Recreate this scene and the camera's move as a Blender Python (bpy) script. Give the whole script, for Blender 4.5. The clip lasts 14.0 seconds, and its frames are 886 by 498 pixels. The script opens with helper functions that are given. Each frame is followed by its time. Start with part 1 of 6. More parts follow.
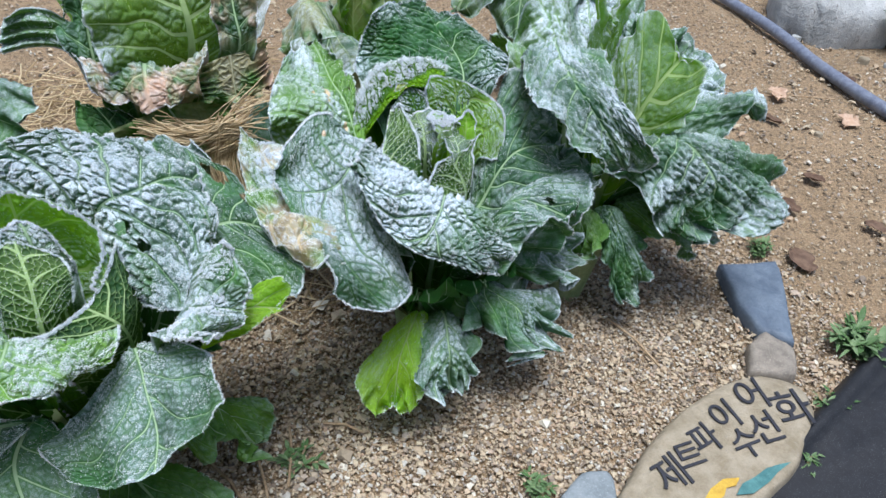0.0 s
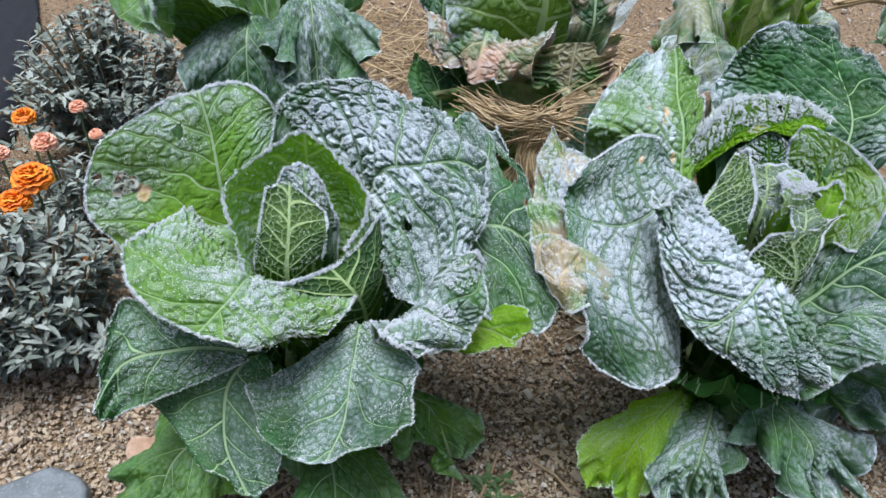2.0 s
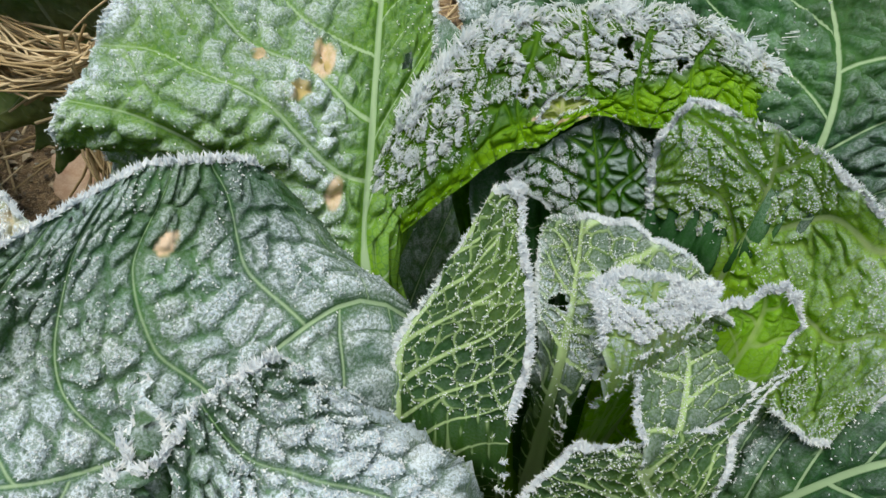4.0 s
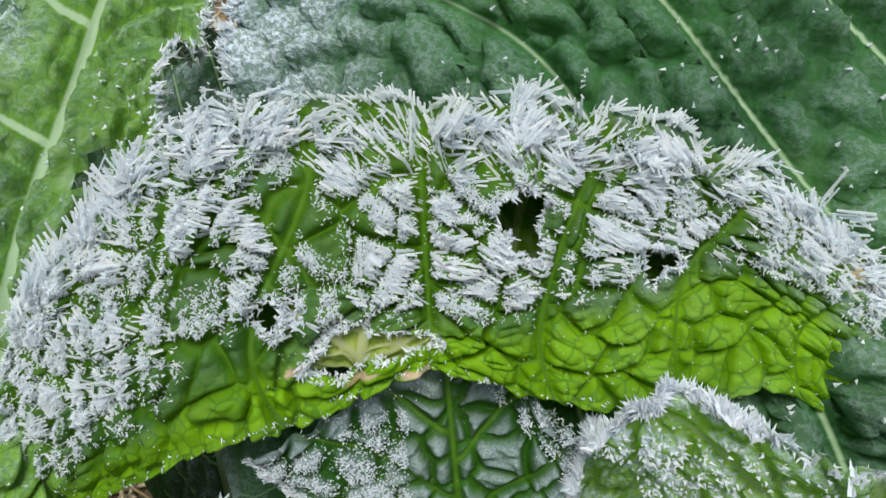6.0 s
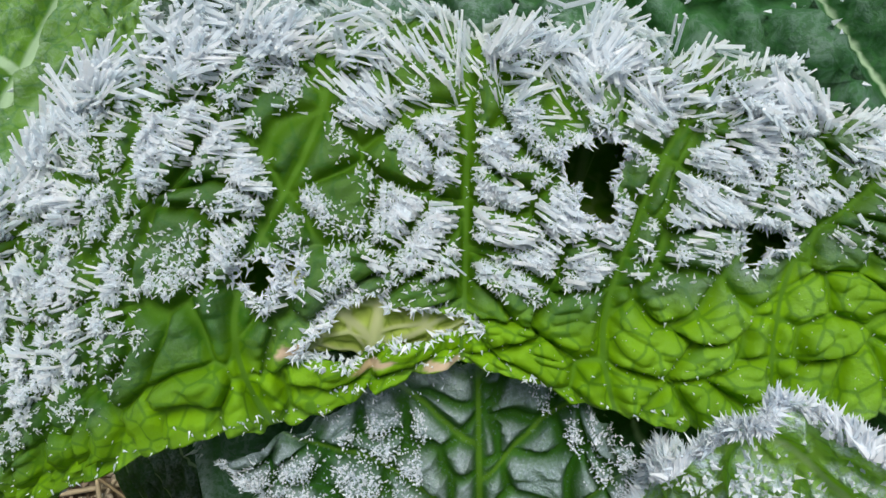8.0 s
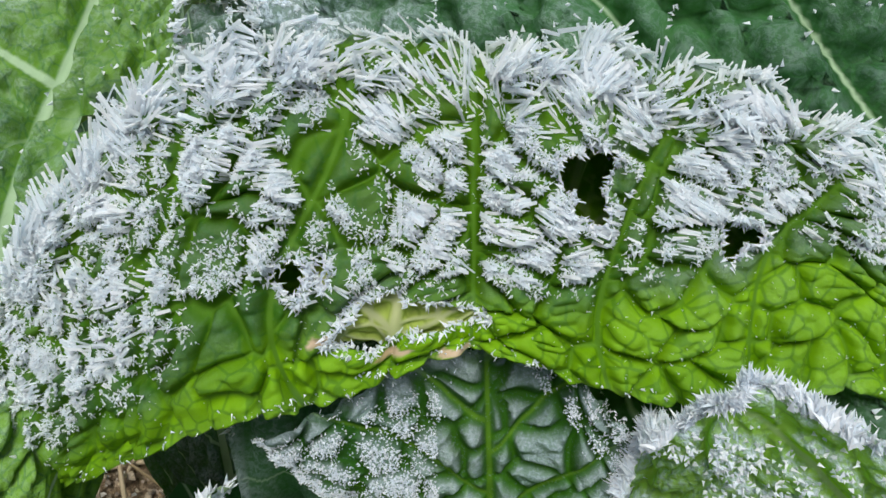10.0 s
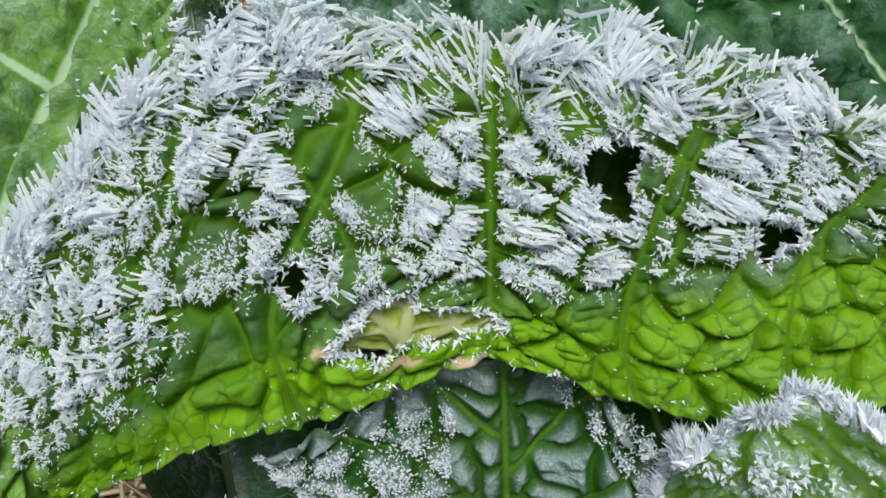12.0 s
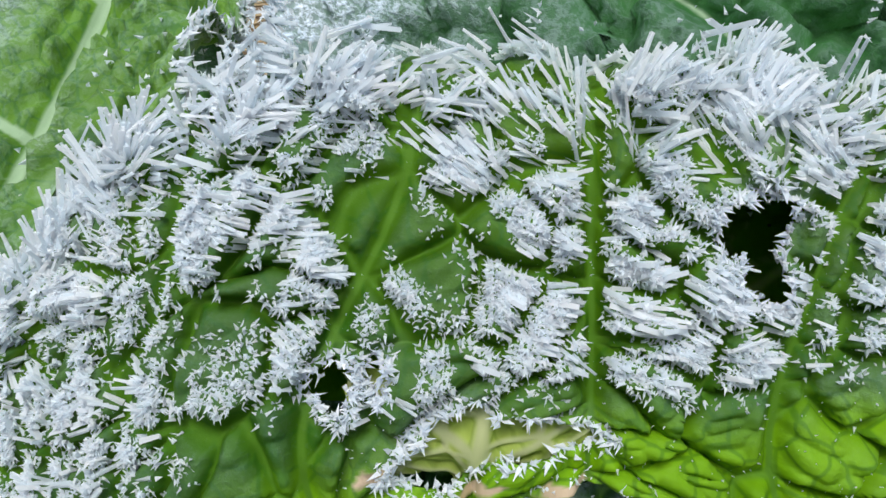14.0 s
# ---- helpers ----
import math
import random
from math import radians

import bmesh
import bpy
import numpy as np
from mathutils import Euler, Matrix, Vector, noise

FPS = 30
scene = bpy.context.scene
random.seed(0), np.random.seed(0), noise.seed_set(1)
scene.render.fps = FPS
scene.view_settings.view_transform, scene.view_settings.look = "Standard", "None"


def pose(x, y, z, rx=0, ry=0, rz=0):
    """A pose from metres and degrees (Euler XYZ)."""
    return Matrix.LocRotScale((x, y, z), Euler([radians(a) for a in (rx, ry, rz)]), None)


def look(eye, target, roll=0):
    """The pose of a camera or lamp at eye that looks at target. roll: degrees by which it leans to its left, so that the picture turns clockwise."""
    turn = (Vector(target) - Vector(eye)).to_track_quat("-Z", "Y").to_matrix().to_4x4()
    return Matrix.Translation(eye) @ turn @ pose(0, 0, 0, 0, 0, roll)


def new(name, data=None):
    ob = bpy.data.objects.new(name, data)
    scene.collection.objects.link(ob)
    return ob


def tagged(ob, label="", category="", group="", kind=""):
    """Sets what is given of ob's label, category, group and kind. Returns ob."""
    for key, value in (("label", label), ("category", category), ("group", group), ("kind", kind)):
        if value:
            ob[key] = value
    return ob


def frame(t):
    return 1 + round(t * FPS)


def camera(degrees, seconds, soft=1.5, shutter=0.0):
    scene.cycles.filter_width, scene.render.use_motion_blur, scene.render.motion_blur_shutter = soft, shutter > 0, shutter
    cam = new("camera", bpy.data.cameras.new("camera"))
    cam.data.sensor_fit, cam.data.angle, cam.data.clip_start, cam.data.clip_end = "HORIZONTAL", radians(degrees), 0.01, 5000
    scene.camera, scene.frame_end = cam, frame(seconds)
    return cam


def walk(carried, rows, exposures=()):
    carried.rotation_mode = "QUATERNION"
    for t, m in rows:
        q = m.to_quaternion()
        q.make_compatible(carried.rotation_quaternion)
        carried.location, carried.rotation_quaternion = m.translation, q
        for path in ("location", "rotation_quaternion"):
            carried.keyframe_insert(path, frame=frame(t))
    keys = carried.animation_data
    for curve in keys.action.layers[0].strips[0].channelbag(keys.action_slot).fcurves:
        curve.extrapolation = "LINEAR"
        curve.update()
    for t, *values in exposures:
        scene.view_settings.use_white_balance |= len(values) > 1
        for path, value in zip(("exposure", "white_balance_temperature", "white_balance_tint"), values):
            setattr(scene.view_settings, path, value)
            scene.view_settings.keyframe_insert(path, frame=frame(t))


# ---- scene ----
cam = camera(63.4, 14.0)
PATH = [
    (0.0, (0.10604, 0.01757, 0.86149), (0.21697, 0.22834, 0.67909), 5.766),
    (0.5, (0.13864, 0.15662, 0.86173), (0.19112, 0.38404, 0.67324), 7.691),
    (1.0, (0.19077, 0.19616, 0.78857), (0.19699, 0.42399, 0.59350), 8.258),
    (1.5, (0.16331, 0.15287, 0.80273), (0.15185, 0.37716, 0.60383), 8.018),
    (2.0, (0.17731, 0.14291, 0.83367), (0.16156, 0.36659, 0.63437), 5.525),
    (2.5, (0.24368, 0.20427, 0.81445), (0.23894, 0.42789, 0.61452), 5.339),
    (3.0, (0.30170, 0.38748, 0.76933), (0.30936, 0.59246, 0.55041), 7.256),
    (3.5, (0.36533, 0.56011, 0.68564), (0.36951, 0.73961, 0.44531), 6.346),
    (4.0, (0.42289, 0.65223, 0.60714), (0.42041, 0.83951, 0.37279), 5.485),
    (4.2, (0.44693, 0.67278, 0.58731), (0.42822, 0.86772, 0.36005), 1.930),
    (6.3, (0.47079, 0.81840, 0.53260), (0.46585, 0.98800, 0.28519), 9.815),
    (6.5, (0.47006, 0.81810, 0.52946), (0.46418, 0.99028, 0.28386), 10.178),
    (7.0, (0.47012, 0.81956, 0.52145), (0.46411, 0.99219, 0.27617), 10.685),
    (7.5, (0.46976, 0.82192, 0.51441), (0.46088, 0.99654, 0.27063), 10.399),
    (8.0, (0.46717, 0.82077, 0.51153), (0.45830, 0.99750, 0.26927), 11.810),
    (8.2, (0.46335, 0.81889, 0.50996), (0.45603, 0.99747, 0.26901), 12.399),
    (10.3, (0.46736, 0.81667, 0.52244), (0.45705, 0.98403, 0.27367), 10.053),
    (10.5, (0.46857, 0.81608, 0.52213), (0.45636, 0.98465, 0.27427), 9.472),
    (11.0, (0.46734, 0.81359, 0.52244), (0.45606, 0.98483, 0.27637), 9.877),
    (11.5, (0.46996, 0.81639, 0.52076), (0.45586, 0.99150, 0.27758), 9.110),
    (12.0, (0.46539, 0.81829, 0.51477), (0.45229, 0.99372, 0.27176), 9.492),
    (12.5, (0.46950, 0.82532, 0.51277), (0.45319, 1.00348, 0.27195), 8.633),
    (13.0, (0.46736, 0.82899, 0.51049), (0.44797, 1.01323, 0.27452), 7.684),
    (13.5, (0.45348, 0.82889, 0.50100), (0.43952, 1.01872, 0.26911), 8.878),
    (14.0, (0.45587, 0.83204, 0.49873), (0.43794, 1.02441, 0.26923), 7.800),
]
walk(cam, [(t, look(eye, target, roll)) for t, eye, target, roll in PATH], exposures=[(0.0, 0.62, 6150, 9), (0.5, 0.50, 6350, 10), (1.0, 0.44, 6350, 11), (2.5, 0.45, 6250, 12), (3.2, 0.36, 6350, 9), (4.0, 0.16, 7250, 3), (6.5, 0.18, 6750, 6), (12.5, 0.26, 6750, 7), (14.0, 0.24, 6500, 8)])

# ---- light ----
world = bpy.data.worlds.new("sky")
scene.world = world
world.use_nodes = True
_n = world.node_tree.nodes
_sky = _n.new("ShaderNodeTexSky")
_sky.sky_type = "NISHITA"
_sky.sun_disc = False
_sky.sun_elevation = radians(80)
_sky.sun_rotation = radians(213)
_sky.air_density, _sky.dust_density, _sky.ozone_density = 1.0, 5.0, 1.0
_n["Background"].inputs["Strength"].default_value = 0.080
world.node_tree.links.new(_sky.outputs["Color"], _n["Background"].inputs["Color"])
_sun = new("sun", bpy.data.lights.new("sun", "SUN"))
_sun.data.energy, _sun.data.angle, _sun.data.color = 2.55, radians(28), (0.96, 0.98, 1.0)
_sun.matrix_world = look((-0.25, -0.38, 2.8), (0, 0, 0))


# ---- materials ----
def material(name):
    m = bpy.data.materials.new(name)
    m.use_nodes = True
    nt = m.node_tree
    bsdf = nt.nodes["Principled BSDF"]

    def node(kind, **inputs):
        nd = nt.nodes.new("ShaderNode" + kind)
        for key, value in inputs.items():
            sock = nd.inputs[int(key[1:])] if key[0] == "i" and key[1:].isdigit() else nd.inputs[key]
            if isinstance(value, bpy.types.NodeSocket):
                nt.links.new(value, sock)
            else:
                sock.default_value = value
        return nd
    return m, nt, bsdf, node


def math_node(node, op, a, b=0.0, c=0.0, clamp=False):
    nd = node("Math", i0=a, i1=b, i2=c)
    nd.operation, nd.use_clamp = op, clamp
    return nd.outputs[0]


def ramp(node, value, lo, hi, a=0.0, b=1.0):
    nd = node("MapRange", Value=value)
    nd.interpolation_type = "SMOOTHSTEP"
    for k, v in zip(("From Min", "From Max", "To Min", "To Max"), (lo, hi, a, b)):
        nd.inputs[k].default_value = v
    return nd.outputs[0]


def mix(node, fac, a, b):
    nd = node("MixRGB", Fac=fac, Color1=a, Color2=b)
    return nd.outputs[0]


def attr(node, name):
    nd = node("Attribute")
    nd.attribute_name = name
    return nd.outputs["Fac"]


def noise_tex(node, vec, scale, detail=3.0, rough=0.55):
    return node("TexNoise", Vector=vec, Scale=scale, Detail=detail, Roughness=rough).outputs["Fac"]


def leaf_material(name, dark, light, yellow, vein, frost_gain=1.0, grain=700.0, soft=(-0.0003, 0.0004), film_gain=0.07, trans=0.30, groove=(0.0002, 0.0011), rim=0.92, edge_w=0.0042, grit=0.32, netw=0.0008, spark=0.28, gain=1.3, low=0.0):
    """Cabbage leaf: green by age and by painted-in light glowing through it, pale veins, blue-white hoar frost on the
    bulges and along the margin.
    """
    m, nt, bsdf, node = material(name)
    obj = node("TexCoord").outputs["Object"]
    big = noise_tex(node, obj, 22.0, 4.0)
    mid = noise_tex(node, obj, 90.0, 4.0)
    fine = noise_tex(node, obj, grain, 3.0, 0.7)
    cd, ed = attr(node, "cd"), attr(node, "ed")
    across = math_node(node, "ABSOLUTE", math_node(node, "SUBTRACT", math_node(node, "FRACT", math_node(node, "ADD", attr(node, "lq"), 0.5)), 0.5))
    vd = math_node(node, "MINIMUM", attr(node, "dm"), math_node(node, "SUBTRACT", math_node(node, "MULTIPLY", across, attr(node, "ls")), attr(node, "lw")))
    fr, yel, pk, wil = attr(node, "fr"), attr(node, "yel"), attr(node, "pk"), attr(node, "wil")
    base = mix(node, ramp(node, big, 0.35, 0.68), (*dark, 1), (*light, 1))
    y = math_node(node, "MULTIPLY", yel, ramp(node, mid, 0.15, 0.75, 0.7, 1.15), clamp=True)
    base = mix(node, y, base, (*yellow, 1))
    # small veins between the bulges, then the ribs
    net = ramp(node, cd, 0.0002, netw, 1.0, 0.0)
    micro = node("TexVoronoi", Vector=obj, Scale=260.0)
    micro.feature = "DISTANCE_TO_EDGE"
    net2 = math_node(node, "MULTIPLY", ramp(node, micro.outputs["Distance"], 0.02, 0.08, 1.0, 0.0), 0.5)
    base = mix(node, math_node(node, "MULTIPLY", net2, 1.0), base, (*light, 1))
    base = mix(node, math_node(node, "MULTIPLY", net, attr(node, "nv")), base, (*vein, 1))
    base = mix(node, ramp(node, vd, soft[0], soft[1], 1.0, 0.0), base, (*vein, 1))
    # withered tissue
    w = math_node(node, "MULTIPLY", wil, ramp(node, big, 0.38, 0.6), clamp=True)
    wcol = mix(node, ramp(node, mid, 0.3, 0.7), (0.56, 0.35, 0.24, 1), (0.68, 0.52, 0.42, 1))
    base = mix(node, w, base, wcol)
    base = mix(node, attr(node, "sp"), base, mix(node, ramp(node, mid, 0.35, 0.6), (0.50, 0.40, 0.16, 1), (0.74, 0.56, 0.40, 1)))
    # hoar frost
    up = ramp(node, node("SeparateXYZ", i0=node("NewGeometry").outputs["Normal"]).outputs[2], -0.25, 0.75, 0.15, 1.0)
    patch = ramp(node, math_node(node, "ADD", math_node(node, "MULTIPLY", big, 0.6), math_node(node, "MULTIPLY", mid, 0.6)), 0.42, 0.66, 0.30, 1.15)
    gap = math_node(node, "MINIMUM", cd, math_node(node, "ADD", vd, 0.0006))
    bulge = math_node(node, "MULTIPLY", ramp(node, gap, groove[0], groove[1], low, 1.0), ramp(node, pk, 0.02, 0.42, 0.25, 1.0))
    speck = ramp(node, fine, 0.40, 0.60, grit, 1.0)
    speck2 = ramp(node, fine, 0.58, 0.66)
    f = math_node(node, "MULTIPLY", math_node(node, "MULTIPLY", bulge, patch), math_node(node, "MULTIPLY", speck, gain))
    f = math_node(node, "ADD", f, math_node(node, "MULTIPLY", math_node(node, "MULTIPLY", speck, film_gain), ramp(node, vd, 0.0, 0.0012)))
    f = math_node(node, "ADD", f, math_node(node, "MULTIPLY", speck2, spark))
    f = math_node(node, "MULTIPLY", math_node(node, "MULTIPLY", f, fr), up)
    edge = ramp(node, ed, 0.0, edge_w, 1.0, 0.0)
    edge = math_node(node, "MULTIPLY", edge, math_node(node, "MULTIPLY", ramp(node, fine, 0.30, 0.55, 0.35, 1.0), ramp(node, mid, 0.36, 0.58, 0.2, 1.0)))
    edge = math_node(node, "MULTIPLY", edge, math_node(node, "MINIMUM", math_node(node, "MULTIPLY", fr, 2.6), rim))
    f = math_node(node, "MULTIPLY", math_node(node, "MAXIMUM", f, edge), frost_gain, clamp=True)
    f = math_node(node, "MINIMUM", f, 0.93)
    frost = mix(node, mid, (0.57, 0.73, 0.92, 1), (0.88, 0.95, 1.0, 1))
    col = mix(node, f, base, frost)
    nt.links.new(col, bsdf.inputs["Base Color"])
    nt.links.new(ramp(node, f, 0.0, 0.6, 0.55, 0.8), bsdf.inputs["Roughness"])
    bsdf.inputs["Specular IOR Level"].default_value = 0.12
    h = math_node(node, "ADD", math_node(node, "MULTIPLY", fine, math_node(node, "ADD", math_node(node, "MULTIPLY", f, 1.6), 0.12)),
                  math_node(node, "MULTIPLY", mid, 0.6))
    b = node("Bump", Height=h, Strength=0.6, Distance=0.0016)
    nt.links.new(b.outputs[0], bsdf.inputs["Normal"])
    tr = node("BsdfTranslucent", Color=mix(node, 0.5, col, (*yellow, 1)))
    sh = node("MixShader", Fac=math_node(node, "SUBTRACT", trans, math_node(node, "MULTIPLY", f, 0.24)), i1=bsdf.outputs[0], i2=tr.outputs[0])
    nt.links.new(sh.outputs[0], nt.nodes["Material Output"].inputs["Surface"])
    return m


MAT_OUTER = leaf_material("outer_leaf", (0.010, 0.060, 0.014), (0.026, 0.130, 0.024), (0.19, 0.40, 0.014), (0.32, 0.46, 0.28), 1.0, 800.0, spark=0.10, grit=0.34, gain=1.25, trans=0.12, groove=(-0.0004, 0.0034), rim=1.0, edge_w=0.0042, film_gain=0.20, low=0.28)
MAT_HEART = leaf_material("heart_leaf", (0.012, 0.065, 0.012), (0.036, 0.15, 0.018), (0.38, 0.72, 0.02), (0.50, 0.66, 0.30), 1.0, 1000.0, (-0.0003, 0.0005), trans=0.6, film_gain=0.03, edge_w=0.005, netw=0.0014)
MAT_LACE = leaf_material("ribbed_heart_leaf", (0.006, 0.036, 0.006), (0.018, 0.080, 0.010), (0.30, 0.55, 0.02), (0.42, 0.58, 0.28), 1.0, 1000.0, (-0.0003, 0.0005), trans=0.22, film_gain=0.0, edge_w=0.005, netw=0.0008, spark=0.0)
MAT_HERO = leaf_material("curled_leaf", (0.008, 0.065, 0.004), (0.026, 0.14, 0.006), (0.24, 0.50, 0.004), (0.11, 0.26, 0.02), 1.0, 1700.0, (-0.0001, 0.0003), 0.03, 0.36, (0.0004, 0.0020), 0.35, 0.0042, 0.70)

# yellow-green hearts, lightened further to stand in for light through the leaf
MAT_FLAP = leaf_material("pale_inner_leaf", (0.20, 0.36, 0.03), (0.30, 0.46, 0.05), (0.62, 0.78, 0.16), (0.76, 0.82, 0.42), 1.0, 1200.0, (-0.0003, 0.0005), trans=0.55)
MAT_CUP = leaf_material("bright_wrapper_leaf", (0.10, 0.27, 0.008), (0.16, 0.38, 0.012), (0.32, 0.66, 0.015), (0.46, 0.66, 0.22), 1.0, 1000.0, (-0.0003, 0.0005), trans=0.5, film_gain=0.03, edge_w=0.005)


def simple_material(name, a, b, scale=40.0, rough=0.8, bump=0.3, dist=0.002, fleck=None, metal=0.0, island=False):
    """Two-tone mottled surface with fine grain, and flecks if given."""
    m, nt, bsdf, node = material(name)
    obj = node("TexCoord").outputs["Object"]
    n1 = noise_tex(node, obj, scale, 5.0, 0.6)
    n2 = noise_tex(node, obj, scale * 9, 3.0, 0.7)
    v = math_node(node, "ADD", math_node(node, "MULTIPLY", n1, 0.7), math_node(node, "MULTIPLY", n2, 0.3))
    if island:
        v = math_node(node, "ADD", math_node(node, "MULTIPLY", v, 0.5), math_node(node, "MULTIPLY", node("NewGeometry").outputs["Random Per Island"], 0.5))
    col = mix(node, ramp(node, v, 0.32, 0.68), (*a, 1), (*b, 1))
    if fleck:
        col = mix(node, ramp(node, n2, 0.60, 0.68), col, (*fleck, 1))
    nt.links.new(col, bsdf.inputs["Base Color"])
    bsdf.inputs["Roughness"].default_value, bsdf.inputs["Metallic"].default_value = rough, metal
    bp = node("Bump", Height=v, Strength=bump, Distance=dist)
    nt.links.new(bp.outputs[0], bsdf.inputs["Normal"])
    return m


def ice_material(name, low, high, clear):
    m, nt, bsdf, node = material(name)
    rnd = node("NewGeometry").outputs["Random Per Island"]
    col = mix(node, rnd, (*low, 1), (*high, 1))
    nt.links.new(col, bsdf.inputs["Base Color"])
    bsdf.inputs["Roughness"].default_value = 0.22
    bsdf.inputs["IOR"].default_value = 1.31
    tr = node("BsdfTranslucent", Color=col)
    sh = node("MixShader", Fac=clear, i1=bsdf.outputs[0], i2=tr.outputs[0])
    nt.links.new(sh.outputs[0], nt.nodes["Material Output"].inputs["Surface"])
    return m


MAT_ICE = ice_material("ice_needles", (0.90, 0.955, 0.99), (0.98, 0.99, 1.0), 0.66)
MAT_RIME = ice_material("hoar_frost", (0.82, 0.89, 0.95), (0.95, 0.97, 0.99), 0.45)


def gravel_material():
    m, nt, bsdf, node = material("gravel")
    rnd = node("NewGeometry").outputs["Random Per Island"]
    obj = node("TexCoord").outputs["Object"]
    cr = nt.nodes.new("ShaderNodeValToRGB")
    nt.links.new(rnd, cr.inputs[0])
    stops = [(0.0, (0.11, 0.094, 0.077)), (0.15, (0.297, 0.242, 0.187)), (0.35, (0.484, 0.407, 0.292)), (0.5, (0.407, 0.314, 0.215)), (0.65, (0.583, 0.501, 0.363)), (0.8, (0.451, 0.319, 0.22)), (0.9, (0.484, 0.473, 0.44)), (1.0, (0.682, 0.649, 0.55))]
    cr.color_ramp.elements[0].position, cr.color_ramp.elements[0].color = stops[0][0], (*stops[0][1], 1)
    cr.color_ramp.elements[1].position, cr.color_ramp.elements[1].color = stops[-1][0], (*stops[-1][1], 1)
    for p, c in stops[1:-1]:
        cr.color_ramp.elements.new(p).color = (*c, 1)
    n2 = noise_tex(node, obj, 900.0, 2.0)
    col = mix(node, ramp(node, n2, 0.35, 0.75, 0.0, 0.3), cr.outputs[0], (0.13, 0.10, 0.08, 1))
    nt.links.new(col, bsdf.inputs["Base Color"])
    bsdf.inputs["Roughness"].default_value = 0.75
    return m


def soil_material():
    """Sandy soil: coarse grit near the bed, finer tan sand further off."""
    m, nt, bsdf, node = material("sandy_soil")
    obj = node("TexCoord").outputs["Object"]
    vor = node("TexVoronoi", Vector=obj, Scale=170.0)
    vor2 = node("TexVoronoi", Vector=obj, Scale=110.0)
    n1 = noise_tex(node, obj, 5.0, 5.0, 0.6)
    n2 = noise_tex(node, obj, 60.0, 6.0, 0.7)
    base = mix(node, ramp(node, n1, 0.35, 0.65), (0.215, 0.145, 0.080, 1), (0.315, 0.22, 0.128, 1))
    base = mix(node, ramp(node, n2, 0.35, 0.7, 0.0, 0.6), base, (0.34, 0.25, 0.155, 1))
    grit = node("SeparateXYZ", i0=vor.outputs["Color"]).outputs[0]
    base = mix(node, ramp(node, grit, 0.55, 0.95, 0.0, 0.6), base, (0.11, 0.08, 0.056, 1))
    n3 = noise_tex(node, obj, 420.0, 2.0, 0.6)
    base = mix(node, ramp(node, n3, 0.48, 0.62, 0.0, 0.75), base, (0.46, 0.345, 0.22, 1))
    base = mix(node, ramp(node, node("SeparateXYZ", i0=vor2.outputs["Color"]).outputs[1], 0.90, 0.94, 0.0, 0.6), base, (0.07, 0.05, 0.035, 1))
    nt.links.new(base, bsdf.inputs["Base Color"])
    bsdf.inputs["Roughness"].default_value = 0.9
    h = math_node(node, "ADD", math_node(node, "MULTIPLY", vor.outputs["Distance"], -0.8), n2)
    bp = node("Bump", Height=h, Strength=1.0, Distance=0.008)
    nt.links.new(bp.outputs[0], bsdf.inputs["Normal"])
    return m


MAT_GRAVEL = gravel_material()
MAT_SOIL = soil_material()
MAT_STRAW = simple_material("straw", (0.34, 0.25, 0.13), (0.62, 0.50, 0.32), 30.0, 0.65, 0.2, 0.001, island=True)
MAT_GREYSTONE = simple_material("grey_beige_stone", (0.17, 0.15, 0.13), (0.30, 0.27, 0.23), 45.0, 0.85, 0.8, 0.006, (0.36, 0.33, 0.28))
MAT_STONE = simple_material("pale_stone", (0.22, 0.185, 0.125), (0.37, 0.325, 0.25), 30.0, 0.85, 0.9, 0.006, (0.25, 0.22, 0.18))
MAT_SLATE = simple_material("slate", (0.075, 0.105, 0.155), (0.145, 0.19, 0.25), 24.0, 0.6, 0.8, 0.008)
MAT_PALE_SLATE = simple_material("pale_slate", (0.13, 0.16, 0.18), (0.24, 0.28, 0.31), 30.0, 0.65, 0.5, 0.004, (0.33, 0.36, 0.38))
MAT_ROCK = simple_material("grey_rock", (0.28, 0.30, 0.31), (0.48, 0.50, 0.51), 12.0, 0.85, 0.9, 0.02, (0.22, 0.21, 0.2))
MAT_SHEET = simple_material("weed_mat", (0.006, 0.007, 0.010), (0.014, 0.016, 0.021), 60.0, 0.55, 0.35, 0.003, (0.10, 0.105, 0.115))
MAT_HOSE = simple_material("hose", (0.10, 0.12, 0.18), (0.20, 0.23, 0.30), 50.0, 0.5, 0.3, 0.002, (0.30, 0.34, 0.42))
MAT_INK = simple_material("black_paint", (0.012, 0.014, 0.022), (0.03, 0.032, 0.045), 80.0, 0.6)
MAT_YELLOW = simple_material("yellow_paint", (0.42, 0.25, 0.03), (0.62, 0.42, 0.06), 40.0, 0.6)
MAT_TEAL = simple_material("green_paint", (0.03, 0.12, 0.13), (0.09, 0.24, 0.24), 40.0, 0.6)
MAT_PETAL = simple_material("marigold_petal", (0.82, 0.20, 0.015), (0.92, 0.36, 0.03), 150.0, 0.6, island=True)
MAT_PETAL_PALE = simple_material("frosted_petal", (0.80, 0.36, 0.22), (0.88, 0.54, 0.42), 150.0, 0.7, island=True)
MAT_GREY = simple_material("frosted_foliage", (0.14, 0.18, 0.15), (0.36, 0.42, 0.39), 120.0, 0.8, 0.3, 0.001, (0.42, 0.48, 0.50), island=True)
